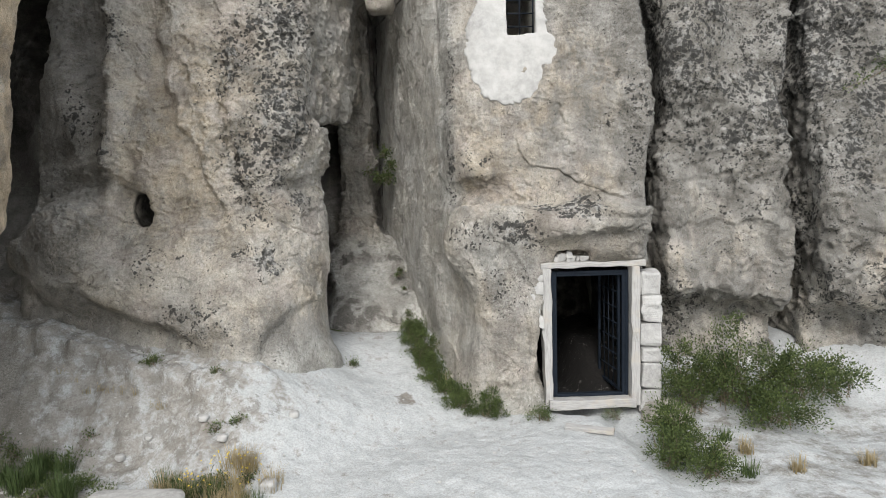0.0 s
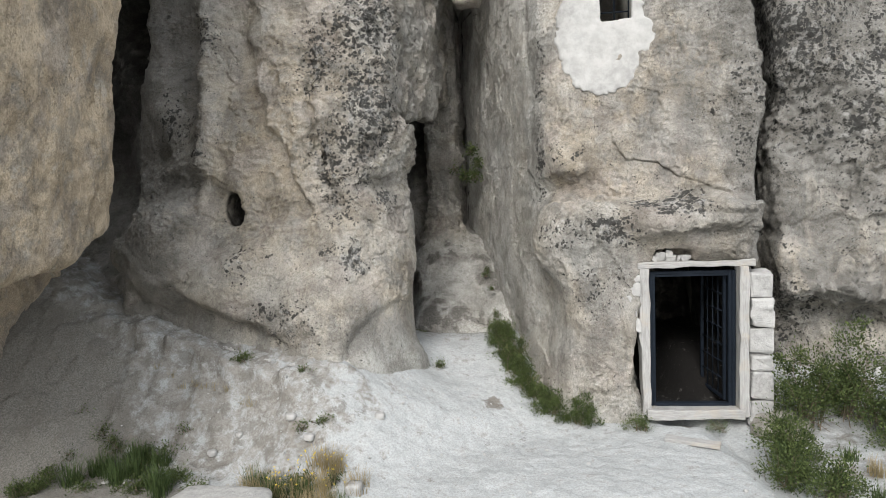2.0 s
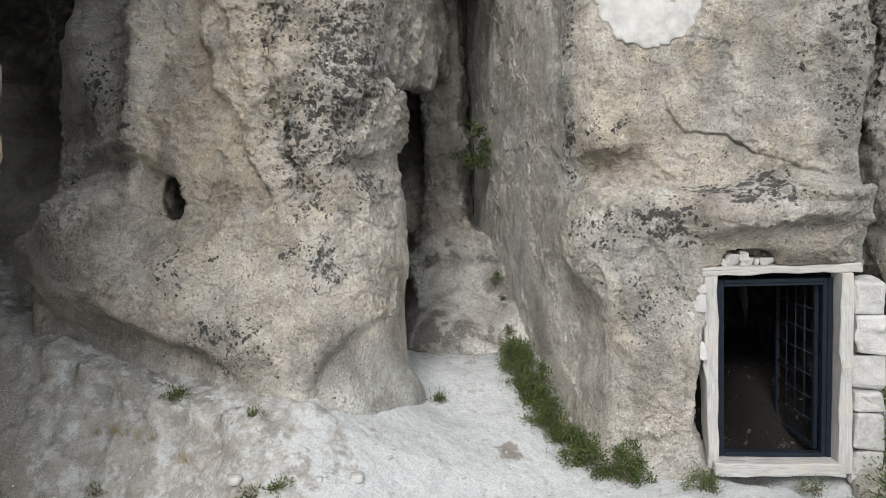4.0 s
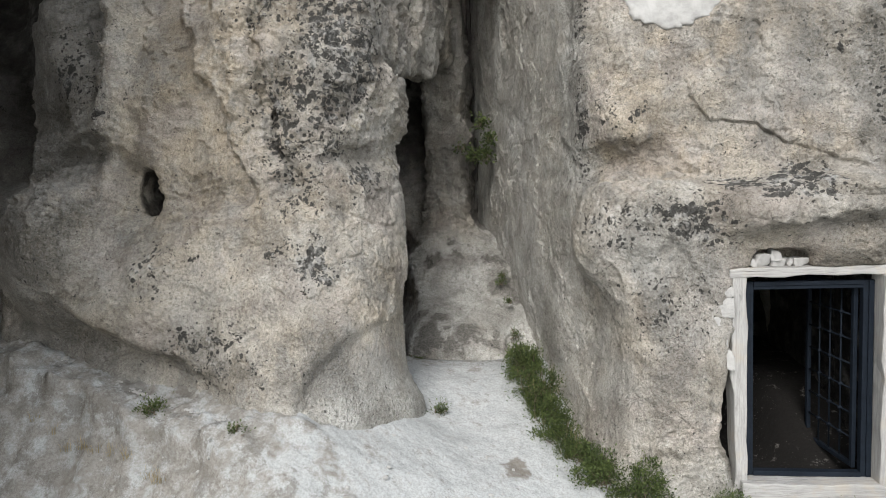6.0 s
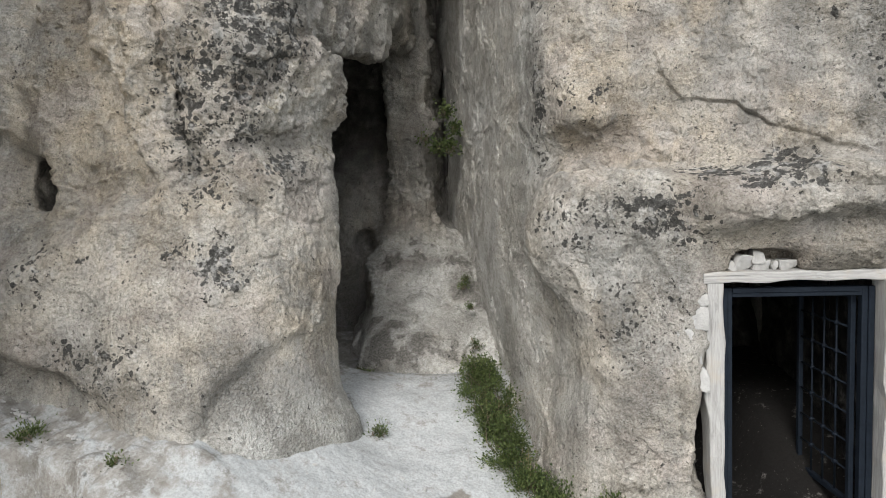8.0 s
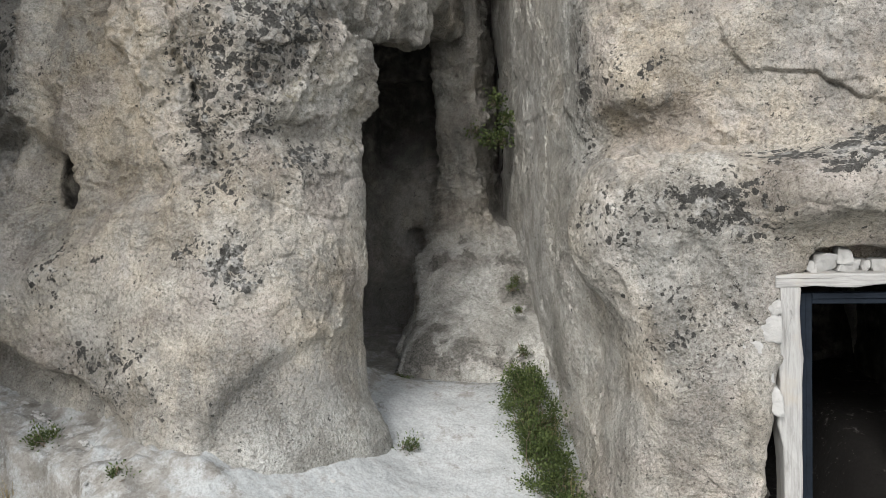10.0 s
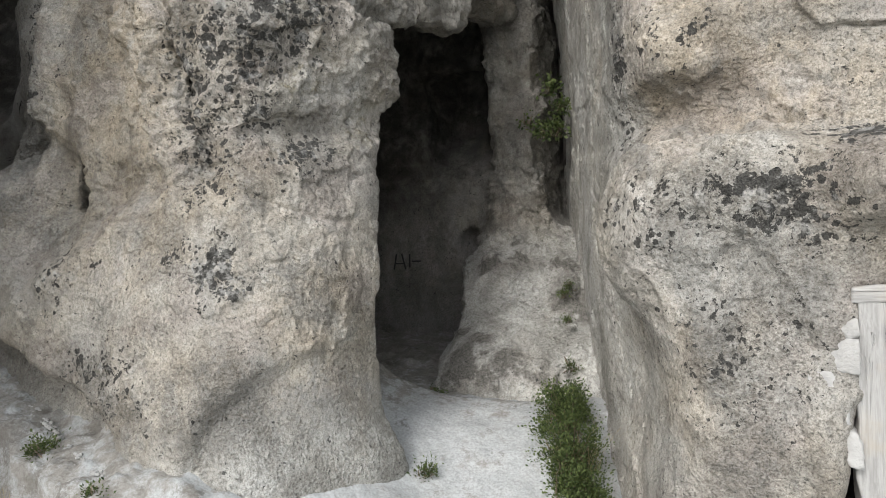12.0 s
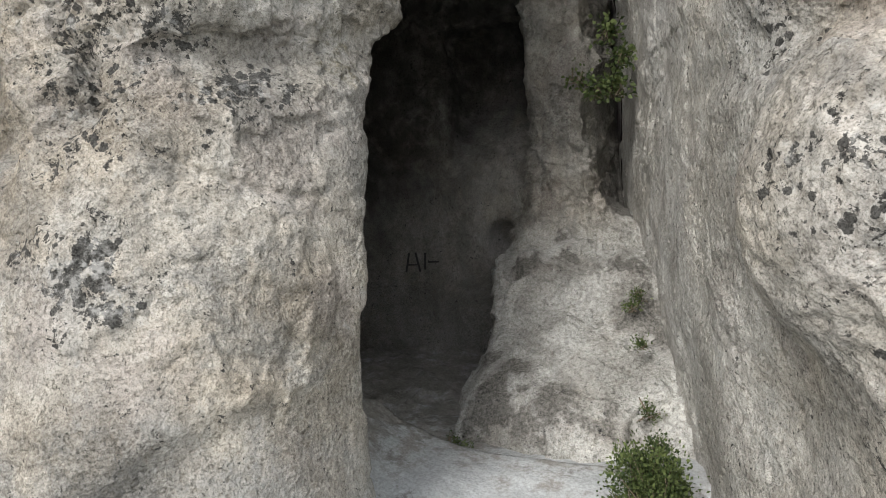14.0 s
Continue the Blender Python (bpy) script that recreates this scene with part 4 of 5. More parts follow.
# ---- ground ----
def height(x, y):
    """The lie of the land: path up to the cave, bank on the left, lower ground on the right."""
    path = 0.03 + 0.90 * step(8.4, 11.3, y - 0.25 * np.clip(x + 1.0, -2, 2)) * step(0.9, -0.6, x - 0.12 * (11 - y))
    edge = np.interp(x, [-9, -6, -5, -4, -3, -2, -1, 0.5], [9.3, 9.25, 9.05, 8.75, 8.38, 8.5, 8.8, 9.5])
    top = np.interp(x, [-9, -6, -5, -4, -3, -2.5, -2.1, -1.2, 0], [3.0, 1.72, 1.5, 1.22, 1.14, 1.10, 0.85, 0.4, 0.0])
    fall = np.interp(x, [-9, -6, -5, -4, -3, -2, 0], [0.9, 0.95, 1.5, 1.3, 0.9, 0.5, 0.3])
    lip = edge - y + 0.04 * np.sin(5 * x) + 0.025 * np.sin(13 * x + 1)
    slabbed = step(-2.5, -3.0, x) * step(-6.6, -6.0, x)
    sheer = fall * np.maximum(0, edge - y)
    shelf = 0.25 * np.clip(lip, 0, 0.36) + 0.26 * step(0.34, 0.38, lip) + fall * np.maximum(0, lip - 0.38)
    bank = top - sheer * (1 - slabbed) - shelf * slabbed + 0.12 * np.minimum(np.maximum(0, y - edge), 1)
    bank = np.where(x < 0.5, bank, -1.0)
    bank = np.minimum(bank, top + 0.1) * 1.0
    z = soft_max(path, bank, 0.25)
    z = z - 0.34 * bell(x, 1.93, 0.2) * bell(y, 9.46, 0.17)
    z = np.where(y > 11.2, np.where(x < 0.5, 0.88 + 0 * z, z), z)
    right = step(2.3, 2.75, x + 0.12 * (y - 7.3))
    z = z * (1 - right) + right * (-0.10 + 0.9 * step(8.8, 11.3, y) + 0.06 * np.sin(2 * x))
    far = np.maximum(np.abs(x), np.abs(y - 6)) - 14
    return z * step(40, 0, far) - 0.3 * step(0, 60, far)


def ground():
    def axis(a, b, h):
        out, s, v = [], h, b
        mid = np.arange(a, b, h)
        for _ in range(40):
            s *= 1.28
            v += s
            out.append(v)
            if v > b + 1500:
                break
        out = np.array(out)
        return np.concatenate([(a + b - out)[::-1], mid, out])

    xs, ys = axis(-7.5, 7.5, 0.028), axis(5.5, 14.3, 0.028)
    gx, gy = np.meshgrid(xs, ys, indexing="ij")
    x, y = gx.ravel(), gy.ravel()
    z = height(x, y)
    p = np.stack([x, y, z], 1).astype(np.float32)
    near = step(12, 8, np.maximum(np.abs(x), np.abs(y - 9)))
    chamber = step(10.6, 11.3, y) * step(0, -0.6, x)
    bank = step(-1.5, -3, x) * step(7.0, 7.8, y)
    z = z + near * (1 - 0.6 * chamber) * (0.035 * layers(p, 0.9, 3, 0.5, 141) + 0.012 * layers(p, 0.2, 4, 0.6, 145)) + near * bank * (0.03 * layers(p, 0.35, 3, 0.6, 149, True) + 0.03 * step(0.1, 0.5, wave(p, 0.16, 152)) + 0.012 * layers(p, 0.07, 2, 0.7, 153))
    p[:, 2] = z
    nx, ny = len(xs), len(ys)
    i = np.arange(nx * ny).reshape(nx, ny)
    q = np.stack([i[:-1, :-1], i[1:, :-1], i[1:, 1:], i[:-1, 1:]], -1).reshape(-1, 4)
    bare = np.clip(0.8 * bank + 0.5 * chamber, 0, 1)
    soil = np.clip(0.42 * bank + 0.48 * step(-3.9, -5.8, x + 0.83 * (y - 7.5)) * step(9.4, 8.6, y) + step(2.5, 3.0, x) * (0.55 - 0.4 * step(9.3, 10.2, y)) + 0.6 * step(-1.4, -2.6, x) * step(7.9, 6.9, y) + 0.15 * chamber + step(0, 10, np.maximum(np.abs(x), np.abs(y - 6)) - 12), 0, 1)
    litter = zones(p * np.array((1, 1, 0)), [(-0.65, 9.4, 0, 0.32, 1, 0.9), (-2.2, 8.3, 0, 0.3, 1, 0.75), (-2.6, 8.2, 0, 0.25, 1, 0.7), (0.9, 9.0, 0, 0.5, 1, 0.65), (-0.4, 10.6, 0, 0.7, 1, 0.6), (0.1, 9.5, 0, 0.6, 1, 0.6), (-1.5, 9.9, 0, 0.25, 1, 0.7), (-3.0, 7.6, 0, 0.7, 1, 0.75), (-3.9, 8.4, 0, 0.5, 1, 0.6), (-4.6, 8.1, 0, 0.6, 1, 0.7), (-2.9, 7.1, 0, 0.8, 1, 0.75), (-5.2, 7.7, 0, 0.9, 1, 0.8), (3.6, 8.3, 0, 1.2, 1, 0.7), (-1.9, 11.2, 0, 0.4, 1, 0.6)]) * 0.8
    # the last field paints the room's dark onto its floor
    ob = new("ground", to_mesh("ground", p, q, GROUND, {"bare": bare, "soil": soil, "litter": litter, "shade": 1.0 * step(9.5, 9.75, y) * step(0.4, 0.7, x) * step(3.1, 2.9, x)}))
    return tagged(ob, "pale chalky trodden ground with soil patches", "ground", kind="structure")


ground()

# ---- doorway ----
def wooden_frame():
    f = empty("door_frame", 2.1, 9.45, 0.15, "bleached timber door frame set in the rock", "door frame")
    b = lambda lo, hi, s, r=0.012: hewn([a - c for a, c in zip(lo, (2.1, 9.45, 0.15))], [a - c for a, c in zip(hi, (2.1, 9.45, 0.15))], r, 0.022, 3, s)
    part("lintel", b((1.40, 9.33, 2.19), (2.92, 9.60, 2.275), 1), WOOD_X, f)
    crooked = b((1.445, 9.33, 0.14), (1.560, 9.56, 2.19), 2)
    for v in crooked.verts:
        if v.co.x < 1.5 - 2.1:
            v.co.x += float(np.interp(v.co.z, [0.0, 0.6, 1.0, 1.3, 1.6, 2.05], [0.012, 0.005, -0.022, -0.036, -0.030, -0.012]))
        else:
            v.co.x += float(np.interp(v.co.z, [0.0, 0.8, 1.4, 2.05], [0.0, -0.006, 0.004, -0.010]))
    part("post", crooked, WOOD, f)
    part("post", b((2.705, 9.28, 0.14), (2.835, 9.52, 2.19), 3), WOOD, f)
    part("sill", b((1.50, 9.26, 0.11), (2.78, 9.52, 0.245), 4), WOOD_X, f)
    return f


def bar(a, b, w, sides=8):
    """A round bar between two points."""
    bm = bmesh.new()
    a, b = Vector(a), Vector(b)
    m = (b - a).to_track_quat("Z", "Y").to_matrix().to_4x4()
    m.translation = (a + b) / 2
    bmesh.ops.create_cone(bm, cap_ends=True, segments=sides, radius1=w, radius2=w, depth=(b - a).length, matrix=m)
    for f in bm.faces:
        f.smooth = sides > 4 and len(f.verts) == 4
    return bm


def flat_box(lo, hi, r=0.004):
    bm = bmesh.new()
    bmesh.ops.create_cube(bm, size=1)
    for v in bm.verts:
        v.co = Vector([a + (b - a) * (c + 0.5) for a, b, c in zip(lo, hi, v.co)])
    if r:
        bmesh.ops.bevel(bm, geom=bm.edges[:], offset=r, segments=1, affect="EDGES")
    return bm


def joined(boxes):
    """One bmesh of several boxes."""
    bm = bmesh.new()
    for lo, hi in boxes:
        b = flat_box(lo, hi)
        tmp = bpy.data.meshes.new("piece")
        b.to_mesh(tmp)
        b.free()
        bm.from_mesh(tmp)
        bpy.data.meshes.remove(tmp)
    return bm


def gate():
    g = empty("iron_gate", 2.13, 9.46, 0.25, "dark blue-grey iron gate with its grille leaf open inwards", "gate")
    x0, x1, z1 = -0.57, 0.565, 1.88
    part("frame_bar", joined([((x0, -0.03, 0), (x0 + 0.045, 0.05, z1)), ((x0 + 0.045, -0.018, 0), (x0 + 0.085, 0.05, z1))]), IRON, g)
    part("frame_bar", joined([((x1 - 0.045, -0.03, 0), (x1, 0.05, z1)), ((x1 - 0.09, -0.018, 0), (x1 - 0.045, 0.05, z1))]), IRON, g)
    part("frame_bar", joined([((x0 + 0.085, -0.03, z1 - 0.04), (x1 - 0.09, 0.05, z1)), ((x0 + 0.085, -0.018, z1 - 0.075), (x1 - 0.09, 0.05, z1 - 0.04))]), IRON, g)
    part("frame_bar", joined([((x0 + 0.085, -0.03, 0), (x1 - 0.09, 0.05, 0.045))]), IRON, g)
    w, hgt = 0.80, 1.76
    leaf = part("leaf", joined([((0, -0.02, 0), (0.045, 0.02, hgt)), ((w - 0.045, -0.02, 0), (w, 0.02, hgt)), ((0.045, -0.02, 0), (w - 0.045, 0.02, 0.045)), ((0.045, -0.02, hgt - 0.045), (w - 0.045, 0.02, hgt))]), IRON, g)
    leaf.matrix_basis = pose(0.455, 0.07, 0.05, 0, 0, 98)
    for i in range(1, 4):
        x = 0.045 + (w - 0.09) * i / 4
        part("upright", bar((x, 0, 0.045), (x, 0, hgt - 0.045), 0.009), IRON, leaf)
    for j in range(1, 7):
        z = 0.045 + (hgt - 0.09) * j / 7
        part("crossbar", bar((0.045, 0, z), (w - 0.045, 0, z), 0.009), IRON, leaf)
        for i in range(1, 4):
            x = 0.045 + (w - 0.09) * i / 4
            k = lump((0.026, 0.026, 0.026), 1, 1, 0.0)
            bmesh.ops.translate(k, verts=k.verts, vec=(x, 0, z))
            part("knot", k, IRON, leaf)


wooden_frame()
gate()
PIER = [(0.02, 0.34), (0.36, 0.40), (0.76, 0.24), (1.00, 0.36), (1.36, 0.42), (1.78, 0.32)]
pier = empty("stone_pier", 3.0, 9.45, 0.0, "pier of pale squared stones beside the door post", "pier")
for i, (z, hh) in enumerate(PIER):
    w = 0.01 * math.sin(i * 2.1)
    part("stone", hewn((-0.14 + w, -0.13 - w, z), (0.155 + w, 0.28, z + hh - 0.001), 0.035, 0.05, 3, 10 + i), STONE, pier)


def small_stone(name, x, y, z, r, seed, label, mat=None, category="stone", turn=0, group="", rough=0.25):
    bm = lump(r, seed, 3, rough)
    me = bpy.data.meshes.new(name)
    bm.to_mesh(me)
    bm.free()
    me.materials.append(mat or STONE)
    ob = new(name, me)
    ob.matrix_world = pose(x, y, z, 0, 0, turn)
    return tagged(ob, label, category, group)


def rubble(x0, x1, z0, z1, y, seed, label, depth=0.16):
    """A rough-broken block of pale stone: a few flat facets with worn edges."""
    bm = bmesh.new()
    bmesh.ops.create_icosphere(bm, subdivisions=4, radius=1)
    rnd = random.Random(seed)
    cuts = [(Vector((rnd.gauss(0, 1), 0.5 * rnd.gauss(0, 1), rnd.gauss(0, 1))).normalized(), 0.72 + 0.3 * rnd.random()) for _ in range(8)] + [(Vector((0.1 * rnd.gauss(0, 1), -1, 0.1 * rnd.gauss(0, 1))).normalized(), 0.55)]
    o = Vector((seed * 3.1, seed * 1.7, seed * 5.3))
    for v in bm.verts:
        d = v.co.normalized()
        m = max(abs(d.x), abs(d.y), abs(d.z))
        d = d.lerp(d / m, 0.9)
        for way, reach in cuts:
            over = d.dot(way) - reach
            if over > 0:
                d = d - 0.85 * over * way
        d = d * (1 + 0.05 * noise.noise(d * 4 + o) + 0.03 * noise.noise(d * 11 + o))
        v.co = Vector((d.x * (x1 - x0) * 0.56, d.y * depth * 0.6, d.z * (z1 - z0) * 0.54))
    for f in bm.faces:
        f.smooth = True
    me = bpy.data.meshes.new("wedge_stone")
    bm.to_mesh(me)
    bm.free()
    me.materials.append(STONE)
    ob = new("wedge_stone", me)
    ob.matrix_world = pose((x0 + x1) / 2, y, (z0 + z1) / 2, 0, 0, 0)
    return tagged(ob, label, "stone", "stones round the door frame")


for i, (x0, x1, z0, z1) in enumerate([(1.20, 1.39, 1.52, 1.84), (1.29, 1.42, 1.80, 2.00), (1.33, 1.43, 1.33, 1.53), (1.345, 1.43, 1.99, 2.11)]):
    rubble(x0, x1, z0, z1, 9.39, 20 + i, "white plastered stone wedged beside the door post", 0.26)
for i, (x0, x1, z0, z1) in enumerate([(1.605, 1.66, 2.262, 2.36), (1.655, 1.785, 2.262, 2.405), (1.785, 1.885, 2.33, 2.43), (1.79, 1.935, 2.262, 2.35), (1.93, 1.975, 2.262, 2.345), (1.97, 2.12, 2.262, 2.35)]):
    rubble(x0, x1, z0, z1, 9.48, 30 + i, "white plastered stone packed above the timber lintel", 0.2)
plank_bm = hewn((-0.33, -0.07, 0), (0.33, 0.07, 0.05), 0.006, 0.01, 2, 44)
plank_me = bpy.data.meshes.new("plank")
plank_bm.to_mesh(plank_me)
plank_bm.free()
plank_me.materials.append(WOOD_X)
plank = tagged(new("plank", plank_me), "weathered grey plank lying as a threshold step", "plank")
plank.matrix_world = pose(1.93, 8.60, height(np.array([1.93]), np.array([8.6]))[0] + 0.015, 4, 0, -22)

window = empty("window_1", 1.28, 10.35, 5.66, "small dark window opening with iron bars", "window", kind="structure")
for x in (-0.21, 0.0, 0.205):
    part("bar", bar((x, 0, -0.02), (x, 0, 1.0), 0.011), IRON, window)
for z in (0.17, 0.37, 0.57, 0.77):
    part("crossbar", bar((-0.24, 0.0, z), (0.24, 0.0, z), 0.011), IRON, window)

# ---- plants ----
RNG = np.random.default_rng(7)


def leaves(at, way, length, width, droop=0.35):
    """Leaves as bent four-pointed quads: places (n, 3), directions (n, 3), lengths and widths (n)."""
    n = len(at)
    way = way / np.maximum(np.linalg.norm(way, axis=1), 1e-6)[:, None]
    side = np.cross(way, RNG.normal(size=(n, 3)))
    side /= np.maximum(np.linalg.norm(side, axis=1), 1e-6)[:, None]
    up = np.cross(side, way)
    mid = at + way * (0.5 * length)[:, None]
    p = np.stack([at, mid + side * width[:, None] * 0.5 + up * (0.12 * length)[:, None], at + way * length[:, None] - up * (droop * 0.3 * length)[:, None], mid - side * width[:, None] * 0.5 + up * (0.12 * length)[:, None]], 1)
    return p.reshape(-1, 3), np.arange(4 * n).reshape(n, 4)


def stalks(a, b, r0, r1, sag=0.05):
    """Thin tapered three-sided stems from points a to points b (n, 3), bowed a little."""
    n = len(a)
    rows = []
    bow = RNG.normal(size=(n, 3)) * sag
    for s in (0.0, 0.35, 0.7, 1.0):
        c = a + (b - a) * s + bow * math.sin(math.pi * s)
        r = r0 + (r1 - r0) * s
        rows.append(np.stack([c + r * np.array((math.cos(t), math.sin(t), 0)) for t in (0, 2.1, 4.2)], 1))
    p = np.stack(rows, 1).reshape(-1, 3)
    base = np.arange(n)[:, None, None] * 12 + np.arange(3)[None, :, None] * 3
    q = np.stack([base[..., 0] + np.array([[j, 0, 0]]).sum() * 0 + j for j in range(3)], -1)
    quads = np.stack([np.stack([q[..., j], q[..., (j + 1) % 3], q[..., (j + 1) % 3] + 3, q[..., j] + 3], -1) for j in range(3)], 2)
    return p, quads.reshape(-1, 4)


def mesh_part(name, p, q, mat, parent, label=""):
    ob = new(name, to_mesh(name, p, q, mat, smooth=False))
    ob.parent = parent
    return tagged(ob, label) if label else ob


def ground_at(x, y):
    return float(height(np.array([x]), np.array([y]))[0])


def bush(x, y, z, rx, ry, rz, n, leaf, label, name="bush", category="bush", clumps=40, wide=0.5, group="", mat=None, spread=0.16, lift=0.55):
    """A shrub: stems from the foot to many clumps, each clump a cloud of leaves."""
    b = empty(name, x, y, z, label, category, group)
    d = RNG.normal(size=(clumps, 3))
    d /= np.linalg.norm(d, axis=1)[:, None]
    d[:, 2] = np.abs(d[:, 2]) * 1.1 - 0.15
    tips = d * np.array((rx, ry, rz)) * (0.30 + 0.85 * RNG.random((clumps, 1))) + np.array((0, 0, rz * 0.25))
    p, q = stalks(RNG.normal(size=(clumps, 3)) * np.array((rx, ry, 0)) * 0.25, tips, 0.008, 0.002, 0.04)
    tagged(mesh_part("stem_cluster", p, q, TWIG, b), kind="stuff")
    which = RNG.integers(0, clumps, n)
    size = spread * (0.5 + RNG.random(clumps))[which]
    off = RNG.normal(size=(n, 3)) * size[:, None] * 0.6
    at = tips[which] + off
    at[:, 2] = np.maximum(at[:, 2], -0.02)
    way = off + d[which] * 0.08 + RNG.normal(size=(n, 3)) * 0.08 + np.array((0, 0, lift * 0.1))
    ln = leaf * (0.6 + 0.8 * RNG.random(n))
    p, q = leaves(at, way, ln, ln * wide)
    mesh_part("foliage", p, q, mat or LEAF, b)
    return b


def tuft(x, y, z, r, tall, n, mat, label, name="grass_tuft", category="grass", group="", lean=0.6, broad=0.006):
    """A clump of grass blades, each a bent strip."""
    b = empty(name, x, y, z, label, category, group)
    a = RNG.random(n) * 2 * np.pi
    foot = np.stack([np.cos(a), np.sin(a), 0 * a], 1) * (r * RNG.random(n) ** 0.7)[:, None]
    out = np.stack([np.cos(a + RNG.normal(size=n) * 0.7), np.sin(a + RNG.normal(size=n) * 0.7), 0 * a], 1)
    ln = tall * (0.45 + 0.75 * RNG.random(n))
    bend = lean * RNG.random(n)
    side = np.stack([-out[:, 1], out[:, 0], 0 * a], 1)
    rows = []
    for s in (0.0, 0.4, 0.75, 1.0):
        c = foot + out * (ln * bend * s**1.8)[:, None] + np.array((0, 0, 1)) * (ln * (s - 0.35 * bend * s * s))[:, None]
        w = broad * (1 - 0.85 * s)
        rows.append(np.stack([c - side * w, c + side * w], 1))
    p = np.stack(rows, 1).reshape(-1, 3)
    base = np.arange(n)[:, None] * 8 + np.arange(3)[None, :] * 2
    q = np.stack([base, base + 1, base + 3, base + 2], -1).reshape(-1, 4)
    tagged(mesh_part("blade_cluster", p, q, mat, b), kind="stuff")
    return b


# the shrubs beside the stone pier
for x, y, z, rx, rz, n, c in ((4.25, 9.3, 0.25, 0.62, 0.95, 8000, 60), (5.0, 9.25, 0.3, 0.60, 0.75, 6500, 52), (3.62, 9.35, 0.15, 0.42, 0.95, 6000, 46), (5.65, 9.35, 0.35, 0.5, 0.5, 3600, 36), (4.6, 8.9, 0.1, 0.6, 0.45, 4200, 44)):
    bush(x, y, z - 0.12, rx, 0.42, rz, n, 0.036, "leafy dark green shrub growing at the cliff foot", clumps=c, group="shrubs beside the pier", spread=0.12)
for x, y, rx, rz, n in ((2.98, 8.35, 0.34, 0.42, 4200), (2.80, 7.85, 0.26, 0.34, 3000), (3.1, 7.5, 0.30, 0.34, 3000)):
    bush(x, y, -0.1, rx, 0.3, rz, n, 0.032, "low green shrub at the edge of the path", clumps=34, group="shrubs by the path", spread=0.10)
bush(3.15, 9.0, 0.0, 0.22, 0.2, 0.22, 900, 0.035, "small green weed at the foot of the pier", "weed", "weed", clumps=16)
# the strip of weeds along the cliff foot
for x, y, rx, rz, n in ((-0.52, 11.05, 0.17, 0.20, 2200), (-0.48, 10.75, 0.24, 0.34, 4200), (-0.34, 10.38, 0.25, 0.36, 4200), (-0.24, 10.15, 0.24, 0.32, 3600), (-0.14, 9.92, 0.22, 0.26, 3200), (0.06, 9.68, 0.27, 0.24, 3800), (0.32, 9.42, 0.34, 0.28, 5200), (0.62, 9.27, 0.27, 0.32, 4400)):
    bush(x - 0.05, y, ground_at(x, y) - 0.02, rx, 0.22, rz, n, 0.023, "low green weeds growing along the cliff foot", "weed", "weed", 42, 0.6, "weeds along the cliff foot", spread=0.075)
tuft(-0.33, 10.4, ground_at(-0.33, 10.4), 0.16, 0.42, 90, STRAW, "dry yellow stalks among green weeds", "dry_stalks", "grass", lean=0.9, broad=0.003)
tuft(-0.05, 9.75, ground_at(-0.05, 9.75), 0.14, 0.32, 60, STRAW, "dry yellow stalks among green weeds", "dry_stalks", "grass", lean=0.9, broad=0.003)
bush(1.36, 9.08, 0.02, 0.17, 0.13, 0.22, 1600, 0.024, "feathery green weed at the door post", "weed", "weed", 22, 0.3, spread=0.07)
bush(2.42, 9.12, 0.03, 0.13, 0.07, 0.10, 700, 0.022, "small green weed under the door sill", "weed", "weed", 12, 0.3, spread=0.05)
# single tufts on path and bank
for x, y, r, n in ((-1.46, 9.96, 0.09, 260), (-3.93, 8.5, 0.12, 420), (-2.95, 8.2, 0.08, 200), (-2.55, 7.75, 0.09, 220), (-2.85, 7.72, 0.08, 160)):
    bush(x, y, ground_at(x, y), r, r, r * 0.7, n, 0.028, "small green tuft on pale ground", "weed", "weed", 9, 0.4, "tufts on the bank", spread=0.05)
for i in range(90):
    x, y = -6.1 + 4.0 * RNG.random(), 6.9 + 1.2 * RNG.random()
    r = 0.05 + (0.13 if x + 0.83 * (y - 7.5) < -4.2 else 0.05) * RNG.random()
    if y > 7.25 and x > -4.2:
        continue
    bush(x, y, ground_at(x, y) - 0.01, r, r, 0.6 * r, int(2600 * r), 0.03, "scattered green weed on the stony bank", "weed", "weed", 10, 0.35, "weeds on the bank", spread=0.06)
for i in range(10):
    x, y = -5.7 + 1.4 * RNG.random(), 6.9 + 0.9 * RNG.random()
    tuft(x, y, ground_at(x, y) - 0.01, 0.13, 0.30, 170, GRASS, "clump of green grass on the dark bank", group="grass clumps on the bank")
for i in range(26):
    x, y = -3.3 + 1.5 * RNG.random(), 6.55 + 0.75 * RNG.random()
    tuft(x, y, ground_at(x, y) - 0.01, 0.14, 0.26, 120, STRAW if i % 3 else GRASS, "dry yellow grass at the foot of the bank", "dry_grass", "grass", "dry grass at the bank", broad=0.004)
for i in range(7):
    x, y = 3.2 + 3.0 * RNG.random(), 7.2 + 1.4 * RNG.random()
    tuft(x, y, ground_at(x, y) - 0.01, 0.10, 0.2, 90, GRASS if i % 2 else STRAW, "clump of grass on stony ground", group="grass clumps by the path")
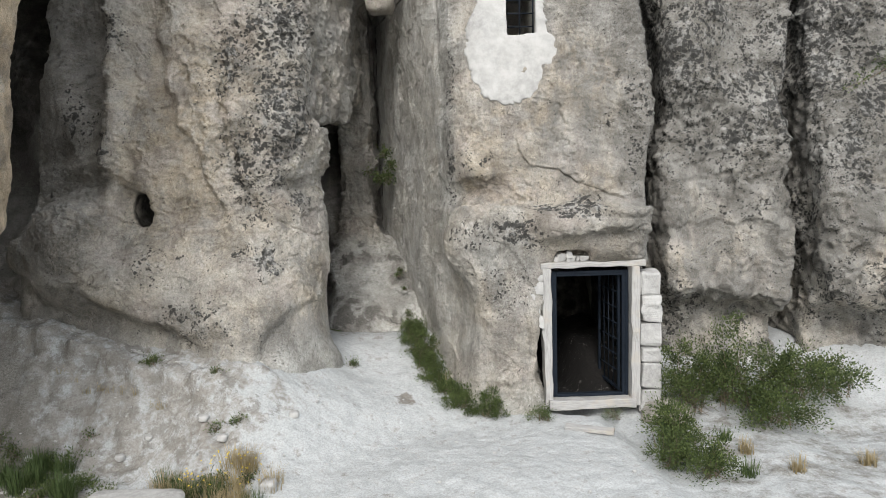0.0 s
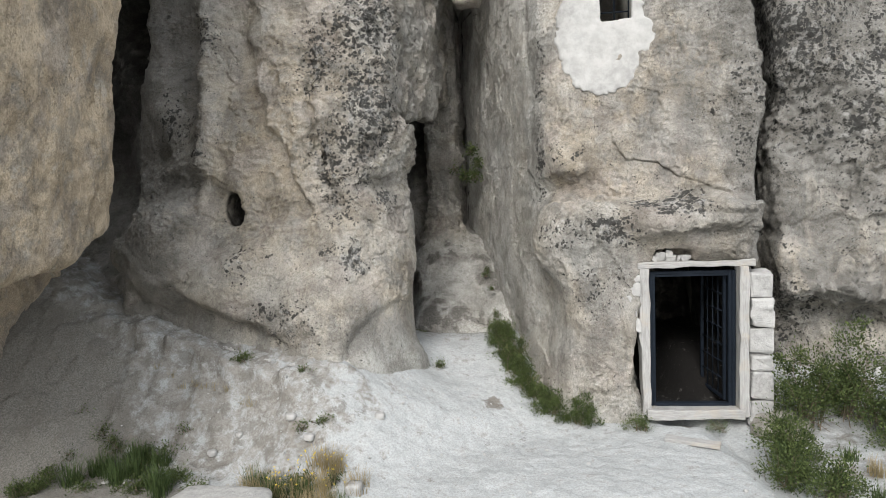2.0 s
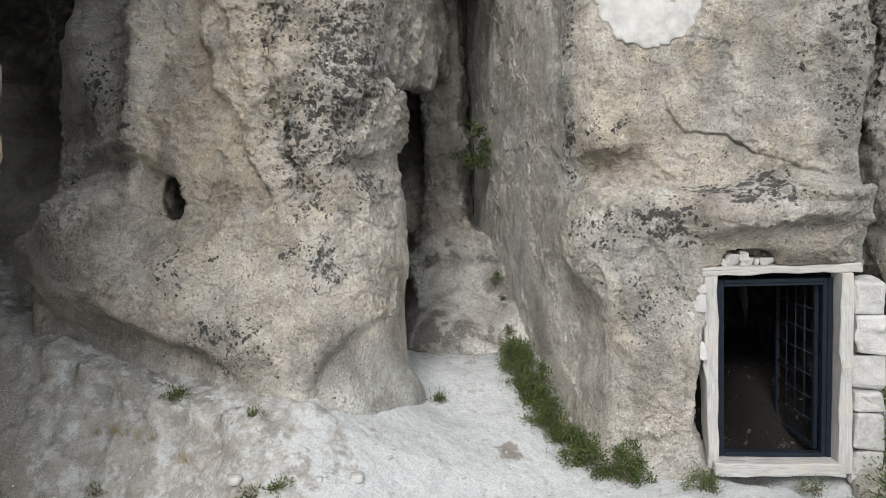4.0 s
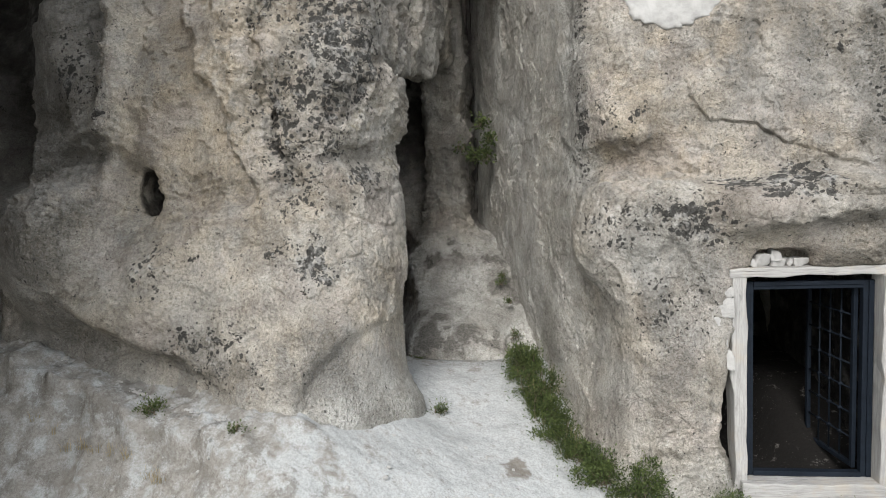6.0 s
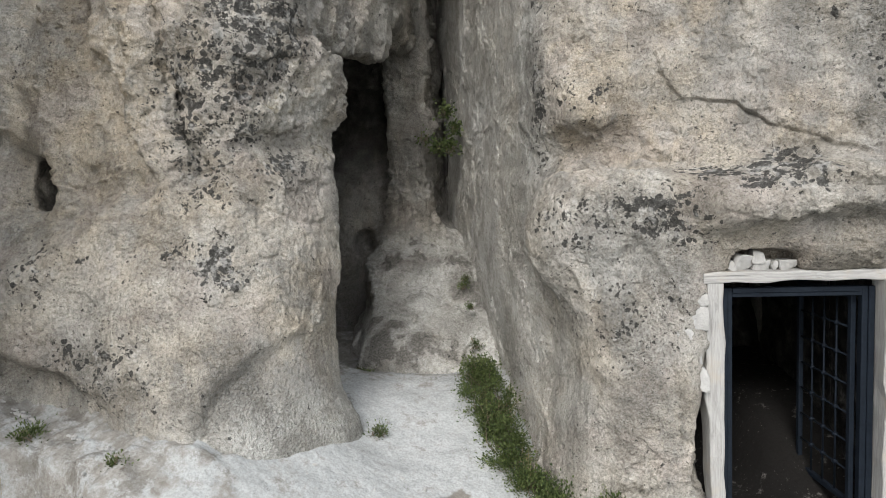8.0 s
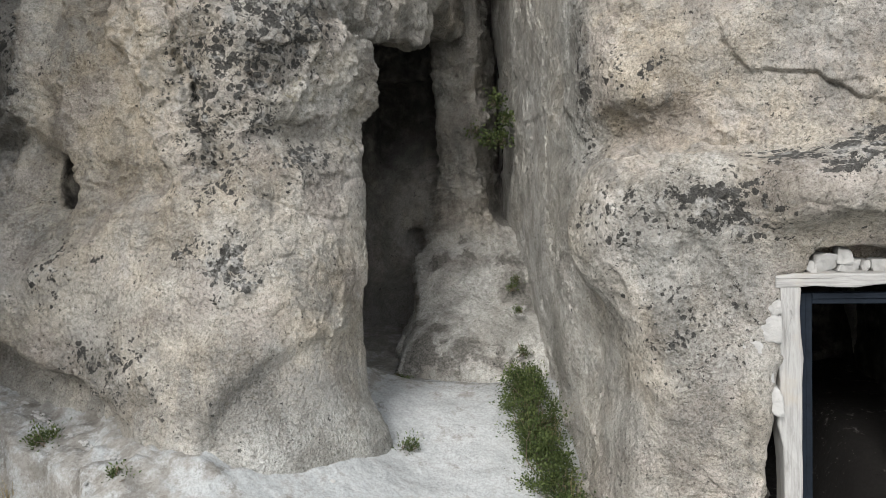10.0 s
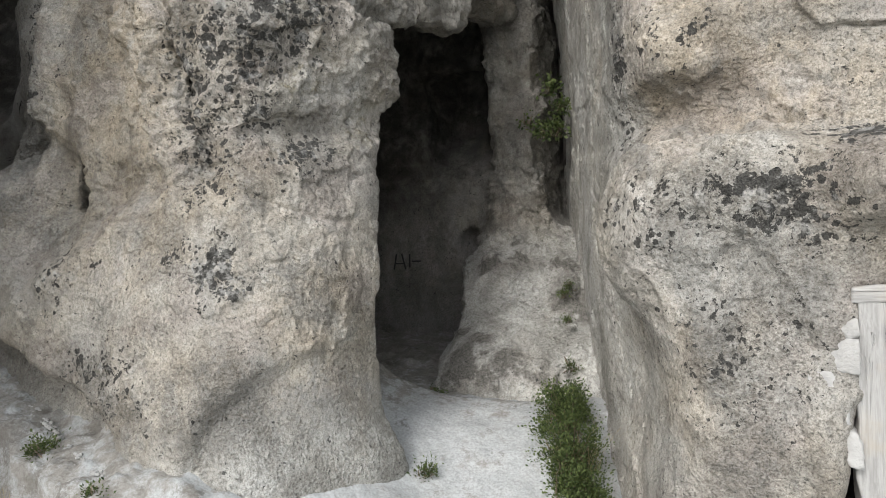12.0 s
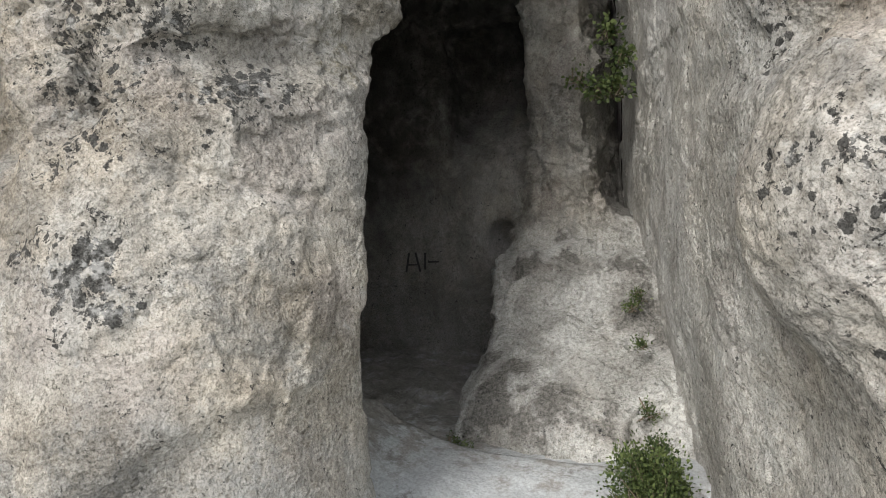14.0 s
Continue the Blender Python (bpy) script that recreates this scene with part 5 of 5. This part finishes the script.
for i in range(9):
    x = -5.2 + 1.5 * i / 8 + 0.08 * RNG.random()
    y = float(np.interp(x, [-6, -5, -4, -3, -2], [9.25, 9.05, 8.75, 8.38, 8.5])) - 0.46 - 0.05 * RNG.random()
    tuft(x, y, ground_at(x, y) - 0.01, 0.07, 0.12, 40, STRAW, "dry brown grass in the crack of the bank", "dry_grass", "grass", "dry grass in the crack", broad=0.003)
# yellow flowers over the dry grass
heads = np.stack([-3.0 + 0.9 * RNG.random(60), 6.75 + 0.5 * RNG.random(60), 0 * RNG.random(60)], 1)
heads[:, 2] = height(heads[:, 0], heads[:, 1]) + 0.18 + 0.12 * RNG.random(60)
flowers = tagged(new("yellow_flowers", to_mesh("yellow_flowers", *leaves(np.repeat(heads, 4, 0), RNG.normal(size=(240, 3)) + np.array((0, 0, 1)), np.full(240, 0.018), np.full(240, 0.016)), FLOWER, smooth=False)), "tiny yellow flowers over dry grass", "flowers", kind="stuff")
# plants in the cleft
for x, y, z, r, n in ((-1.10, 13.25, 4.05, 0.10, 150), (-1.02, 13.25, 3.80, 0.10, 170), (-1.08, 13.2, 3.52, 0.12, 200), (-1.24, 13.25, 3.56, 0.12, 170), (-1.45, 13.32, 3.70, 0.08, 60)):
    bush(x, y, z, r, 0.08, 1.1 * r, n, 0.045, "small leafy green plant climbing in the cleft", "fern", "fern", 12, 0.7, "plants climbing in the cleft", spread=0.07, lift=-0.3)
for x, y, z, r in ((-0.84, 12.3, 1.72, 0.09), (-0.86, 12.5, 1.80, 0.07), (-0.74, 11.9, 1.52, 0.07), (-0.66, 11.6, 1.12, 0.07), (-0.60, 11.4, 0.98, 0.09), (-2.0, 11.22, 0.88, 0.09), (-1.88, 11.2, 0.88, 0.06)):
    bush(x, y, z, 0.7 * r, 1.3 * r, 0.8 * r, int(2600 * r), 0.022, "small green plant rooted in the rock joint", "weed", "weed", 7, 0.45, "plants in the rock joint", spread=0.04)


# ---- loose stones ----
def pebbles():
    bm = bmesh.new()
    for i in range(700):
        x, y = (RNG.normal() * 1.9 - 1.5, 8.2 + RNG.normal() * 1.0) if i % 2 else (-6 + 12 * RNG.random(), 6.3 + 3.2 * RNG.random())
        r = 0.006 + 0.016 * RNG.random() ** 3
        m = Matrix.Translation((x, y, ground_at(x, y) + 0.3 * r)) @ Matrix.Diagonal((r * (0.8 + RNG.random()), r * (0.8 + RNG.random()), r, 1))
        bmesh.ops.create_icosphere(bm, subdivisions=1, radius=1, matrix=m)
    for i in range(260):
        x = -5.8 + 3.0 * RNG.random()
        y = float(np.interp(x, [-6, -5, -4, -3, -2], [9.25, 9.05, 8.75, 8.38, 8.5])) - 0.02 - 0.06 * RNG.random()
        r = 0.006 + 0.014 * RNG.random() ** 2
        bmesh.ops.create_icosphere(bm, subdivisions=1, radius=1, matrix=Matrix.Translation((x, y, ground_at(x, y) + 0.6 * r)) @ Matrix.Diagonal((1.4 * r, r, 0.8 * r, 1)))
    me = bpy.data.meshes.new("pebbles")
    bm.to_mesh(me)
    bm.free()
    me.materials.append(STONE)
    return tagged(new("pebbles", me), "scattered small stones on chalky ground", "pebbles", kind="stuff")


pebbles()
small_stone("loose_stone", -2.02, 6.98, ground_at(-2.02, 6.98) + 0.05, (0.10, 0.08, 0.09), 61, "pale loose stone among dry grass")
for i in range(12):
    x, y = -5.9 + 4.2 * RNG.random(), 7.0 + 1.2 * RNG.random()
    r = 0.03 + 0.035 * RNG.random()
    small_stone("loose_stone", x, y, ground_at(x, y) + 0.4 * r, (r * 1.2, r, 0.8 * r), 70 + i, "small pale stone lying on the bank", group="loose stones")
# the round pale stone at the path's near edge
drum = empty("round_stone", -3.25, 6.25, 0.0, "round pale stone slab on a short drum", "stone")
top = lump((0.60, 0.42, 0.07), 81, 4, 0.12)
bmesh.ops.translate(top, verts=top.verts, vec=(0, 0, 0.30))
part("slab", top, STONE, drum)
foot = lump((0.45, 0.33, 0.28), 82, 3, 0.15)
bmesh.ops.translate(foot, verts=foot.verts, vec=(0, 0, 0.06))
part("base", foot, STONE, drum)
# the rock that the pier stands on
small_stone("footing_rock", 3.25, 9.3, 0.0, (0.42, 0.30, 0.20), 97, "low pale rock under the stone pier", ROCK, "rock", rough=0.4)
small_stone("footing_rock", 0.10, 10.02, 0.22, (0.16, 0.22, 0.24), 98, "pale pinkish rock at the cliff foot behind the weeds", ROCK, "rock", rough=0.45)
# a boulder jammed in the top of the cleft
small_stone("chock_stone", -1.0, 12.0, 6.72, (0.26, 0.3, 0.26), 91, "grey boulder jammed between the cleft walls", ROCK, "boulder")


# ---- marks and scraps ----
for x, z, w, hh, lean in ((-3.80, 1.98, 0.02, 0.24, 14), (-3.66, 1.98, 0.02, 0.24, -12), (-3.73, 1.95, 0.12, 0.016, 0), (-3.56, 1.99, 0.02, 0.20, 4), (-3.45, 1.98, 0.14, 0.02, 0)):
    b = flat_box((-w / 2, -0.006, -hh / 2), (w / 2, 0.006, hh / 2), 0)
    m = part("painted_stroke", b, SOOT, CLIFF_LEFT)
    m.matrix_basis = pose(x, 13.955, z, 0, lean, 0)
scrap = small_stone("paper_scrap", 4.28, 9.0, 0.86, (0.035, 0.015, 0.06), 95, "crumpled white paper scrap caught in a shrub", PLASTER, "litter")


def branch(x0, z0, x1, z1, y, label):
    b = empty("branch", x0, y, z0, label, "branch")
    a, e = np.array([[0.0, 0, 0]]), np.array([[x1 - x0, -0.05, z1 - z0]])
    mesh_part("stem", *stalks(a, e, 0.022, 0.01, 0.05), TWIG, b)
    t = RNG.random(120)
    at = e * t[:, None] + RNG.normal(size=(120, 3)) * 0.06
    mesh_part("foliage", *leaves(at, RNG.normal(size=(120, 3)), np.full(120, 0.05), np.full(120, 0.025)), LEAF, b)


branch(6.9, 5.25, 5.9, 4.66, 9.75, "leafy green branch hanging across the grey pillar")
